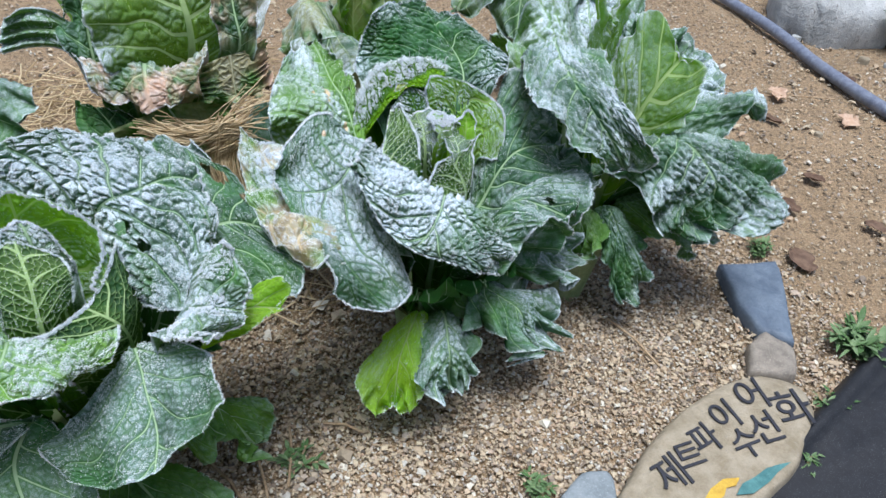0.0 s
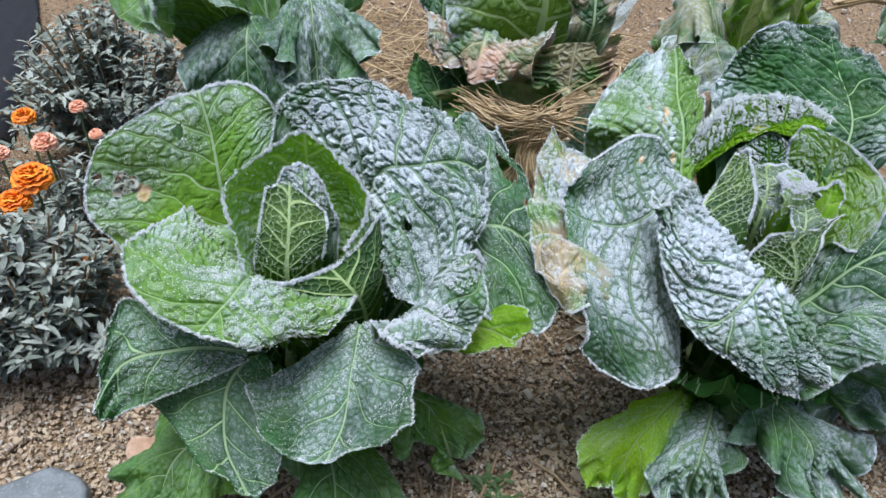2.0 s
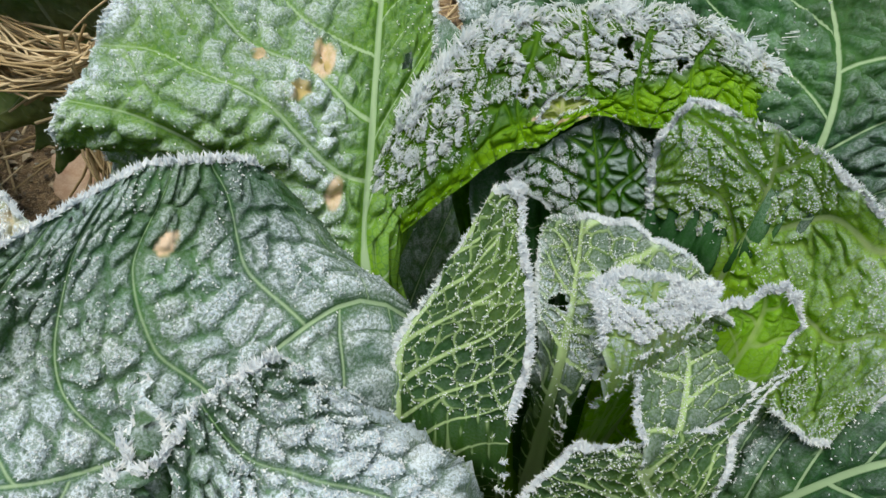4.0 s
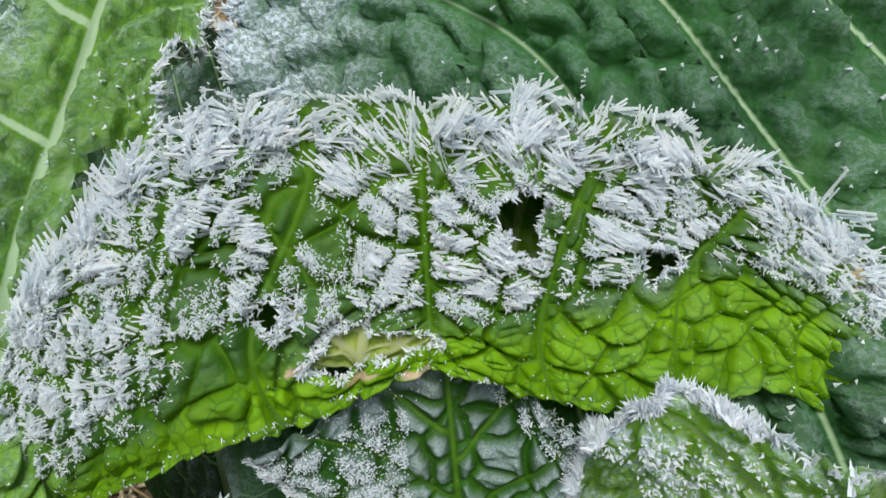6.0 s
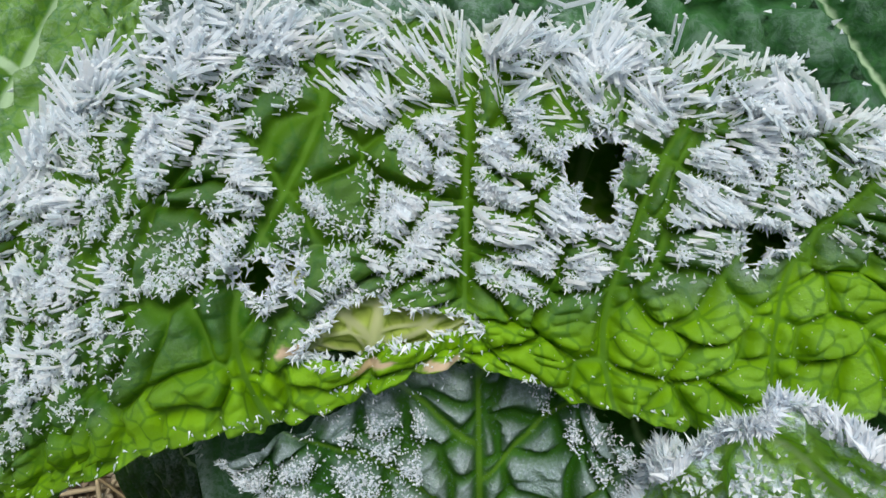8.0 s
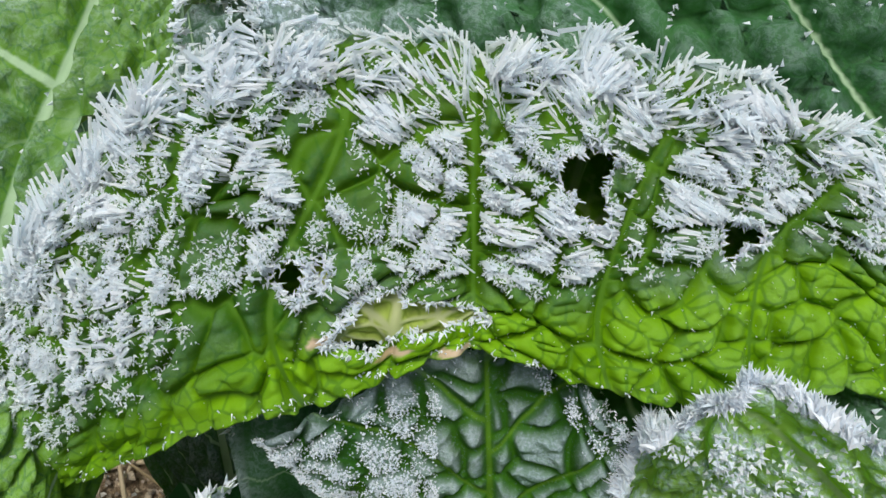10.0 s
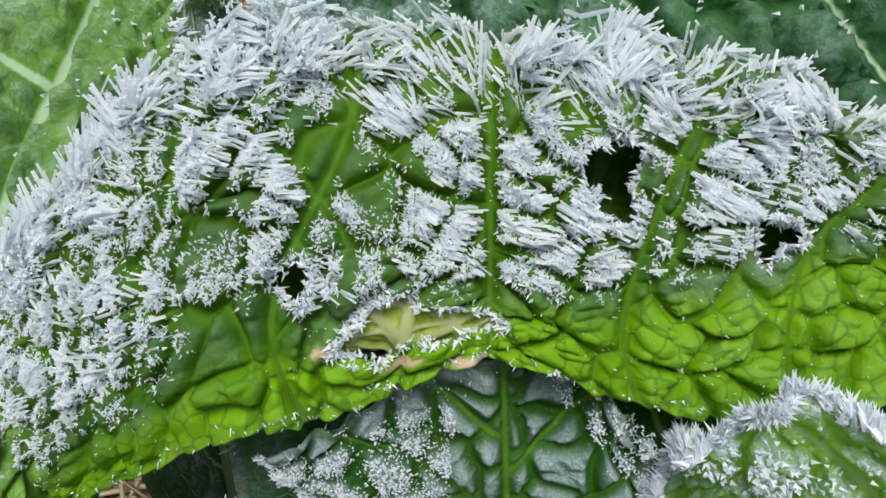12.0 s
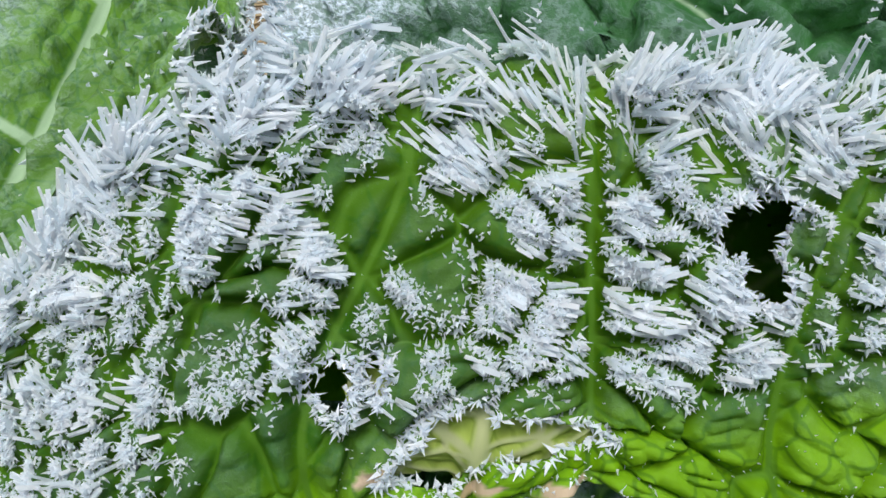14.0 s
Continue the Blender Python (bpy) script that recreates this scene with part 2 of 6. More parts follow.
MAT_WEED = simple_material("weed_green", (0.05, 0.12, 0.03), (0.14, 0.22, 0.10), 120.0, 0.7, 0.3, 0.001, (0.35, 0.42, 0.36), island=True)
MAT_TWIG = simple_material("dry_stem", (0.24, 0.16, 0.09), (0.45, 0.34, 0.22), 60.0, 0.8, 0.3, 0.001)
MAT_DEAD = simple_material("dead_leaf", (0.075, 0.04, 0.026), (0.17, 0.11, 0.075), 50.0, 0.85, 0.5, 0.003)
MAT_PINKISH = simple_material("bleached_leaf", (0.38, 0.24, 0.16), (0.56, 0.42, 0.32), 50.0, 0.85, 0.5, 0.003)


# ---- builders ----
def raw_mesh(name, verts, faces, smooth=True):
    me = bpy.data.meshes.new(name)
    verts, faces = np.asarray(verts, dtype=np.float64), np.asarray(faces, dtype=np.int32)
    k = faces.shape[1]
    me.vertices.add(len(verts))
    me.vertices.foreach_set("co", verts.ravel())
    me.loops.add(faces.size)
    me.loops.foreach_set("vertex_index", faces.ravel())
    me.polygons.add(len(faces))
    me.polygons.foreach_set("loop_start", np.arange(0, faces.size, k, dtype=np.int32))
    me.update(calc_edges=True)
    me.validate()
    me.polygons.foreach_set("use_smooth", np.full(len(me.polygons), smooth))
    return me


def put(name, me, mat, parent=None, label="", kind=""):
    me.materials.append(mat)
    ob = new(name, me)
    if parent is not None:
        ob.parent = parent
        if parent.type == "EMPTY":
            ob.matrix_parent_inverse = Matrix.Translation(-parent.location)
    return tagged(ob, label, kind=kind)


def thing(name, place, label, category, group="", kind=""):
    ob = new(name)
    ob.location = place
    ob.empty_display_size = 0.05
    return tagged(ob, label, category, group, kind)


def smooth01(x, a, b):
    t = np.clip((x - a) / (b - a), 0, 1)
    return t * t * (3 - 2 * t)


def spline(points, v):
    """A smooth curve through the points, at v in 0..1 by chord length."""
    p = np.array(points, float)
    s = np.concatenate([[0], np.cumsum(np.linalg.norm(np.diff(p, axis=0), axis=1))])
    s /= s[-1]
    tan = np.gradient(p, s, axis=0)
    i = np.clip(np.searchsorted(s, v, side="right") - 1, 0, len(p) - 2)
    h = (s[i + 1] - s[i])
    t = ((v - s[i]) / h)[..., None]
    h = h[..., None]
    return ((2 * t**3 - 3 * t**2 + 1) * p[i] + (t**3 - 2 * t**2 + t) * h * tan[i]
            + (-2 * t**3 + 3 * t**2) * p[i + 1] + (t**3 - t**2) * h * tan[i + 1])


def hash2(i, j, k, seed):
    x = np.sin(i * 127.1 + j * 311.7 + k * 74.7 + seed * 53.3) * 43758.5453
    return x - np.floor(x)


def value_noise(x, y, seed):
    i, j = np.floor(x), np.floor(y)
    fx, fy = x - i, y - j
    fx, fy = fx * fx * (3 - 2 * fx), fy * fy * (3 - 2 * fy)
    a, b = hash2(i, j, 0, seed), hash2(i + 1, j, 0, seed)
    c, d = hash2(i, j + 1, 0, seed), hash2(i + 1, j + 1, 0, seed)
    return (a * (1 - fx) + b * fx) * (1 - fy) + (c * (1 - fx) + d * fx) * fy


def cells(x, y, seed, jitter=0.85):
    """Distance to the border of the cell that a point lies in, and a random number of that cell; unit cells."""
    i0, j0 = np.floor(x), np.floor(y)
    f1, f2 = np.full(x.shape, 9.0), np.full(x.shape, 9.0)
    a1, b1, a2, b2 = (np.zeros(x.shape) for _ in range(4))
    rnd = np.zeros(x.shape)
    for di in (-1, 0, 1):
        for dj in (-1, 0, 1):
            i, j = i0 + di, j0 + dj
            px = i + 0.5 + jitter * (hash2(i, j, 1, seed) - 0.5)
            py = j + 0.5 + jitter * (hash2(i, j, 2, seed) - 0.5)
            d = np.hypot(px - x, py - y)
            near, second = d < f1, (d >= f1) & (d < f2)
            a2, b2 = np.where(near, a1, np.where(second, px, a2)), np.where(near, b1, np.where(second, py, b2))
            f2 = np.where(near, f1, np.where(second, d, f2))
            rnd = np.where(near, hash2(i, j, 3, seed), rnd)
            a1, b1 = np.where(near, px, a1), np.where(near, py, b1)
            f1 = np.where(near, d, f1)
    return (f2**2 - f1**2) / (2 * np.maximum(np.hypot(a2 - a1, b2 - b1), 1e-3)), rnd


def needles(name, parent, pos, way, length, width, rng, label="", taper=0.35, blunt=False, mat=None):
    """Ice needles: three-sided, tapering prisms along way, or fine spikes."""
    n = len(pos)
    if n == 0:
        return None
    way = way / np.linalg.norm(way, axis=1, keepdims=True)
    ref = rng.normal(size=(n, 3))
    a = np.cross(way, ref)
    a /= np.linalg.norm(a, axis=1, keepdims=True)
    b = np.cross(way, a)
    if blunt:
        v = np.empty((n, 6, 3))
        for k in range(3):
            off = (a * np.cos(k * 2.094) + b * np.sin(k * 2.094)) * width[:, None]
            v[:, k] = pos + off
            v[:, k + 3] = pos + way * length[:, None] + off * taper
        f = np.array([[0, 1, 4], [0, 4, 3], [1, 2, 5], [1, 5, 4], [2, 0, 3], [2, 3, 5], [3, 4, 5]])
    else:
        v = np.empty((n, 4, 3))
        for k in range(3):
            v[:, k] = pos + (a * np.cos(k * 2.094) + b * np.sin(k * 2.094)) * width[:, None] * 1.25
        v[:, 3] = pos + way * length[:, None]
        f = np.array([[0, 1, 3], [1, 2, 3], [2, 0, 3]])
    faces = (f[None] + v.shape[1] * np.arange(n)[:, None, None]).reshape(-1, 3)
    return put(name, raw_mesh(name, v.reshape(-1, 3), faces, False), mat or (MAT_ICE if blunt else MAT_RIME), parent, label, "stuff")


def cage_surface(c0, vk, u1, v1, ragged, seed, axis, blade):
    """A smooth sheet through the rows of a cage, with a ragged margin; its points, their run across and along the blade, its length."""
    nu, nv = len(u1), len(v1)
    uk = np.linspace(-1, 1, c0.shape[1])

    def smooth_line(p, at, q):
        """Through the points p, set at at, evaluated at q; p has its points on the first axis."""
        tan = np.gradient(p, at, axis=0)
        i = np.clip(np.searchsorted(at, q, side="right") - 1, 0, len(at) - 2)
        h = at[i + 1] - at[i]
        t = (q - at[i]) / h
        sh = (len(q),) + (1,) * (p.ndim - 1)
        t, h = t.reshape(sh), h.reshape(sh)
        return (2 * t**3 - 3 * t**2 + 1) * p[i] + (t**3 - 2 * t**2 + t) * h * tan[i] + (-2 * t**3 + 3 * t**2) * p[i + 1] + (t**3 - t**2) * h * tan[i + 1]

    fine_u, fine_v = np.linspace(-1, 1, 161), np.linspace(0, 1, 161)
    rows = smooth_line(np.swapaxes(c0, 0, 1), uk, fine_u)
    grid = smooth_line(np.swapaxes(rows, 0, 1), vk, fine_v)
    u, v = np.meshgrid(u1, v1, indexing="ij")
    side = np.where(u < axis, 0.0, 7.0)
    rough = value_noise(v * 11 + side, side, seed) * 0.6 + value_noise(v * 34 + side, side, seed + 3) * 0.4
    tipr = value_noise(u * 7 + 20, 0 * v, seed + 51) * 0.6 + value_noise(u * 24 + 20, 0 * v, seed + 52) * 0.4
    ue, ve = u * (1 - 1.3 * ragged * rough * np.abs(u) ** 4), v * (1 - 0.9 * blade * ragged * tipr * smooth01(v, 0.8, 1.0))

    def at(uu, vv):
        a, b = (uu + 1) * 80, vv * 160
        i, j = np.clip(a.astype(int), 0, 159), np.clip(b.astype(int), 0, 159)
        fa, fb = (a - i)[..., None], (b - j)[..., None]
        return (grid[j, i] * (1 - fa) + grid[j, i + 1] * fa) * (1 - fb) + (grid[j + 1, i] * (1 - fa) + grid[j + 1, i + 1] * fa) * fb

    s = at(ue, ve)
    x = np.concatenate([np.zeros((1, nv)), np.cumsum(np.linalg.norm(np.diff(s, axis=0), axis=2), axis=0)])
    k = int(np.argmin(np.abs(u1 - axis)))
    x = x - x[k][None]
    length = np.linalg.norm(np.diff(grid[:, 80], axis=0), axis=1).sum()
    return s, x, v * length, length


def leaf(parent, mid=None, left=None, right=None, vw=0.62, res=(90, 80), mat=None, frost=0.6, yel=0.03, wil=0.0, pucker=0.004, cell=0.014,
         ruffle=0.010, waves=5.0, blunt=2.2, petiole=0.16, net=0.35, rib=0.0028, holes=(), seed=0, back=False, fringe=0,
         grains=0, vein_frost=0, hair=0.0022, grain=0.0018, lump=0.006, name="leaf", label="", thick=0.0006, ragged=0.06, yel_base=0.15, wil_edge=0.0, latsp=0.032, power=2.0, parallel=False, plateau=0.22, waist=1.0, frost_side=0.0, frost_rim=0.0, yel_tip=0.0, cage=None, stem=(), spots=(), axis=0.0, lateral=0.85):
    """One leaf. mid: points along its midrib, from the stem to the tip; left, right: its margin at vw of its length.
    Or cage: rows of points across the blade, from its foot to its tip, and stem: (point, width) of the narrower rows below them;
    axis: where the midrib runs across the cage; spots: (place, radius, stretch) of bleached patches; holes too by their place.
    back: its outer side faces outwards, so that the net of veins stands proud."""
    rng = np.random.default_rng(seed + 11)
    if mat is None:
        pucker, cell, lump, ruffle = pucker * 1.7, cell * 0.85, lump * 1.6, ruffle * 1.5
    nu, nv = res
    u1 = np.linspace(-1, 1, nu + 1)
    v1 = np.interp(np.linspace(0, 1, nv + 1), [0, 0.2, 1], [0, 0.42, 1])
    if parallel:
        v1 = np.interp(np.linspace(0, 1, nv + 1), [0, 0.2, 1], [0, 0.7, 1])
    if cage is not None:
        c0 = np.array(cage, float)
        foot = [np.array(q, float) + wd * (c0[0] - c0[0].mean(0)) for q, wd in stem]
        c0 = np.concatenate([np.array(foot), c0]) if foot else c0
        run = np.concatenate([[0], np.cumsum(np.linalg.norm(np.diff(c0, axis=0), axis=2).mean(1))])
        vs = run[len(stem)] / run[-1] if len(stem) else 0.0
        v1 = np.interp(np.linspace(0, 1, nv + 1), [0, 0.14, 1], [0, vs, 1]) if vs else np.linspace(0, 1, nv + 1)
    u, v = np.meshgrid(u1, v1, indexing="ij")
    v0 = v
    side = np.where(u < axis, 0.0, 7.0)
    if cage is not None:
        s, x, y, length = cage_surface(c0, run / run[-1], u1, v1, ragged, seed, axis, 1 - vs)
        wl, wr = np.abs(x[0]).max(), np.abs(x[-1]).max()
        w, prof = np.where(u < axis, np.abs(x[0])[None], np.abs(x[-1])[None]) + 1e-4, np.ones(u.shape)
        vf = np.interp(v, [0, vs, 1], [0, 0.62, 1]) if vs else 0.62 + 0.38 * v
    else:
        c = spline(mid, v)
        m = spline(mid, np.array([vw]))[0]
        dl, dr = np.array(left, float) - m, np.array(right, float) - m
        wl, wr = np.linalg.norm(dl), np.linalg.norm(dr)
        p = np.array(mid, float)
        length = np.linalg.norm(np.diff(p, axis=0), axis=1).sum()
        tip = np.where(v > vw, np.sqrt(np.clip(1 - (np.maximum(v - vw, 0) / (1 - vw)) ** blunt, 0, 1)), 1.0)
        prof = (petiole + (1 - petiole) * smooth01(v, 0.08, vw) ** waist) * tip
        prof = prof * (1 + ragged * np.abs(u) * (2 * value_noise(v * 9 + side, side, seed) - 1) * 2 + 0.5 * ragged * np.abs(u) * (2 * value_noise(v * 40 + side, side, seed + 3) - 1))
        w = np.where(u < 0, wl, wr)
        x, y = u * w * prof, v * length
        q = prof[..., None] * (u[..., None] * (dr - dl) / 2 + np.abs(u[..., None]) ** power * (dr + dl) / 2)
        s = c + q
        vf = v
    # ruffled margin and slow waves
    du, dv = np.gradient(s, u1, axis=0), np.gradient(s, v1, axis=1)
    nrm = np.cross(du, dv)
    nrm /= np.maximum(np.linalg.norm(nrm, axis=2, keepdims=True), 1e-9)
    nb = nrm.copy()
    edge = np.abs(u) ** 3 * smooth01(vf, 0.15, 0.5)
    tipw = smooth01(v, 0.8, 1.0)
    ph = 6.28 * (waves * v * (1 + 0.25 * np.sin(3 * v + seed)) + value_noise(v * 5 + side, side + 2, seed + 1)) + side
    wave = ruffle * np.maximum(edge, 0.0) * np.sin(ph) + 0.7 * ruffle * tipw * np.sin(u * 2.2 * waves + seed)
    wave += lump * (value_noise(x * 24 + 50, y * 24 + 9, seed + 5) - 0.5) * smooth01(vf, 0.1, 0.4)
    # ribs and the net between them
    ax = np.abs(x)
    warp = (0.004 if parallel else 0.014) * (value_noise(x * 34 + 30, y * 34, seed + 7) - 0.5)
    sp = latsp
    qq = (y - lateral * ax + 2.4 * ax**2 + warp) / sp + np.where(u < axis, 0.0, 0.45) + 0.25 * value_noise(np.round((y - 0.85 * ax) / sp) * 0 + side, side, seed)
    if parallel:
        qq = x / sp + warp * 60 + 0.25 * np.sin(y * 90)
    dlat = np.abs(qq - np.round(qq)) * sp * 0.76
    if parallel:
        dlat = np.where(np.abs(x) < 0.55 * sp, 1.0, dlat)
    wmid = rib * (0.45 + 3.2 * (1 - vf) ** 2.2)
    wlat = rib * (0.42 if mat is not None else 0.28) * np.clip(1.05 - ax / (0.95 * np.maximum(w, 0.02)), 0.12, 1)
    dm = ax - wmid
    vd = np.minimum(dm, np.where(v > 0.10, dlat - wlat, 1.0))
    lw = np.where(v > 0.10, wlat, -1.0)
    if parallel:
        lw = np.where(np.abs(x) < 0.55 * sp, -1.0, lw)
    cx, cy = (x + 0.35 * y * np.sign(u - axis)) / cell + 40 + 0.6 * value_noise(x * 60, y * 60, seed + 8) + 0.5 * value_noise(x * 160, y * 160, seed + 44), (y - 0.35 * ax) / (cell * 0.8) + 20 + 0.7 * value_noise(x * 130, y * 130, seed + 43)
    cd, rnd = cells(cx, cy, seed + 2)
    fade = value_noise(x * 55 + 3, y * 55 + 7, seed + 41) * 0.65 + value_noise(x * 170, y * 170, seed + 42) * 0.35
    cd = cd * cell + (0 if back or net > 0.6 else 0.05) * cell * smooth01(fade, 0.48, 0.72)
    gap = np.minimum(cd, np.maximum(vd, 0))
    pk = smooth01(gap, 0, plateau * cell) * (0.55 + 0.45 * rnd) * smooth01(vf, 0.16, 0.42)
    small, srnd = cells(cx / 0.45, cy / 0.45, seed + 47)
    pk = pk * (0.80 + 0.34 * smooth01(small, 0.0, 0.4) * (0.4 + 0.6 * srnd))
    sign = -0.8 if back else 1.0
    h = sign * pucker * pk + (0.0008 + 0.3 * wmid) * smooth01(-dm, -0.002, 0.002) * -1.0
    h += 0.0006 * (value_noise(x * 420, y * 420, seed + 4) - 0.5)
    s = s + nb * (wave + h)[..., None]
    du, dv = np.gradient(s, u1, axis=0), np.gradient(s, v1, axis=1)
    nrm = np.cross(du, dv)
    nrm /= np.maximum(np.linalg.norm(nrm, axis=2, keepdims=True), 1e-9)
    ed = np.minimum((1 - np.abs(u)) * w * np.maximum(prof, 0.2), (1 - v0) * length)
    ed = np.where(v < 0.15, 0.05, ed)
    # holes eaten into it
    keep = np.ones(u.shape, bool)
    for hu, hv, hr, asp in holes:
        if cage is not None:
            k = np.argmin(((s - np.array(hu)) ** 2).sum(2))
            hx, hy, hu = x.ravel()[k], y.ravel()[k], hv
        else:
            hx, hy = hu * (wl if hu < 0 else wr) * np.interp(hv, v1, prof[nu // 4]), hv * length
        ang = np.arctan2(y - hy, x - hx)
        d = np.hypot((x - hx) * asp, y - hy) - hr * (1 + 0.22 * np.sin(3 * ang + hu * 9) + 0.12 * np.sin(7 * ang))
        keep &= d > 0
        ed = np.minimum(ed, np.maximum(d, 0) * 1.2)
    idx = np.arange((nu + 1) * (nv + 1)).reshape(nu + 1, nv + 1)
    quads = np.stack([idx[:-1, :-1], idx[1:, :-1], idx[1:, 1:], idx[:-1, 1:]], -1)
    kq = keep[:-1, :-1] & keep[1:, :-1] & keep[1:, 1:] & keep[:-1, 1:]
    me = raw_mesh(name, s.reshape(-1, 3), quads[kq].reshape(-1, 4))
    fr = frost * (0.20 + 0.95 * smooth01(value_noise(x * 15, y * 15, seed + 6), 0.25, 0.75) + 0.5 * value_noise(x * 50, y * 50, seed + 46)) * smooth01(vf, 0.30, 0.62)
    if frost_side:
        fr = fr * (1 - 0.88 * smooth01(u * np.sign(frost_side), -0.25, 0.15) * abs(frost_side))
    if frost_rim:
        fr = fr * (1 - frost_rim + frost_rim * smooth01(ed, 0.055, 0.008))
    # yellower towards the foot: pale leaf base, plus light through the blade painted in
    ylw = np.clip(yel + yel_base * (1 - smooth01(vf, 0.2, 0.85)) + 0.25 * (value_noise(x * 30, y * 30, seed + 9) - 0.5), 0, 1)
    if yel_tip:
        # yellow-green tip: leaf tone with light from behind put into the colour
        tipz = smooth01(vf + 0.05 * (value_noise(x * 80, y * 80, seed + 31) - 0.5) - 0.075 * u, 0.86, 0.92)
        ylw, fr = np.clip(ylw + yel_tip * tipz, 0, 1), fr * (1 - 0.8 * tipz)
    spot = np.zeros(u.shape)
    for at, r, asp in spots:
        k = np.argmin(((s - np.array(at)) ** 2).sum(2))
        d = np.hypot((x - x.ravel()[k]) * asp, y - y.ravel()[k]) / r + 0.7 * (value_noise(x * 1.5 / r + 8, y * 1.5 / r, seed + 61) - 0.5)
        spot = np.maximum(spot, smooth01(d, 1.0, 0.75))
    fr = fr * (1 - 0.8 * spot)
    wl_ = np.clip(wil + wil_edge * smooth01(ed, 0.03, 0.0) * smooth01(vf, 0.58, 0.7), 0, 1)
    for key, val in (("dm", dm), ("lq", qq), ("ls", np.full(u.shape, sp * 0.76)), ("lw", lw), ("cd", cd), ("ed", ed), ("fr", fr), ("yel", ylw), ("pk", pk), ("wil", wl_), ("nv", np.full(u.shape, net)), ("sp", spot)):
        me.attributes.new(key, "FLOAT", "POINT").data.foreach_set("value", np.asarray(val, np.float32).ravel())
    ob = put(name, me, mat or MAT_OUTER, parent, label)
    if thick and parallel:
        md = ob.modifiers.new("thickness", "SOLIDIFY")
        md.thickness, md.offset = thick, 0.0
    if fringe:
        iu, iv = np.concatenate([np.zeros(nv - 8, int), np.full(nv - 8, nu), np.arange(1, nu)]), np.concatenate([np.arange(8, nv), np.arange(8, nv), np.full(nu - 1, nv - 1)])
        ps = s[iu, iv] * 38
        some = 0.12 + smooth01(value_noise(ps[:, 0] + ps[:, 2] + 90, ps[:, 1] + ps[:, 2] + 90, seed + 71), 0.30, 0.62)
        pick = rng.choice(len(iu), fringe, p=some / some.sum())
        i, j = iu[pick], iv[pick]
        out = np.where((i == 0)[:, None], -du[i, j], np.where((i == nu)[:, None], du[i, j], dv[i, j]))
        out = out / np.maximum(np.linalg.norm(out, axis=1, keepdims=True), 1e-9)
        alo = np.where((i == 0)[:, None] | (i == nu)[:, None], dv[i, j], du[i, j])
        alo = alo / np.maximum(np.linalg.norm(alo, axis=1, keepdims=True), 1e-9)
        way = out * rng.uniform(0.3, 1.0, (fringe, 1)) + nrm[i, j] * rng.normal(0.1, 0.55, (fringe, 1)) + alo * rng.normal(0, 0.5, (fringe, 1)) + np.array([0, 0, 0.35])
        pos = s[i, j] + alo * rng.uniform(-0.5, 0.5, (fringe, 1)) * length / nv - out * rng.uniform(0, 0.0025, (fringe, 1))
        needles("frost_fringe", ob, pos, way, hair * rng.uniform(0.35, 1.15, fringe), hair * rng.uniform(0.09, 0.2, fringe), rng, "white hoar frost needles along the margin")
    if grains:
        wgt = (np.clip(pk, 0, 1) ** 1.5 * np.clip(nrm[..., 2] * (1 if not back else -1) + 0.35, 0.05, 1) * fr * keep * (value_noise(x * 45, y * 45, seed + 21) > 0.38)).ravel()
        wgt[np.repeat(v1[None], nu + 1, 0).ravel() > 0.985] = 0
        pick = rng.choice(wgt.size, grains, p=wgt / wgt.sum())
        i, j = np.unravel_index(pick, u.shape)
        sg = -1.0 if back else 1.0
        pos = s[i, j] + du[i, j] * rng.uniform(-1, 1, (grains, 1)) / nu + dv[i, j] * rng.uniform(-0.5, 0.5, (grains, 1)) / nv
        way = nrm[i, j] * sg * rng.uniform(0.3, 1.0, (grains, 1)) + rng.normal(0, 0.6, (grains, 3)) + np.array([0, 0, 0.4])
        needles("frost_crust", ob, pos, way, grain * rng.uniform(0.3, 0.8, grains), grain * rng.uniform(0.12, 0.24, grains), rng, "fine hoar frost grains on the blistered leaf", 0.6)
    if vein_frost:
        wgt = (((cd < 0.0009) | (vd < 0.0003)) & keep & (v0 > 0.5) & (v0 < 0.985)).ravel().astype(float)
        pick = rng.choice(wgt.size, vein_frost, p=wgt / wgt.sum())
        i, j = np.unravel_index(pick, u.shape)
        sg = -1.0 if back else 1.0
        way = nrm[i, j] * sg + rng.normal(0, 0.7, (vein_frost, 3))
        needles("vein_frost", ob, s[i, j] + rng.normal(0, 0.0004, (vein_frost, 3)), way, rng.uniform(0.0006, 0.0018, vein_frost), rng.uniform(0.00015, 0.0003, vein_frost), rng, "frost beads along the raised veins")
    return ob, s, nrm, (u, vf, x, y, pk, vd, cd, ed, keep, du, dv, rnd)


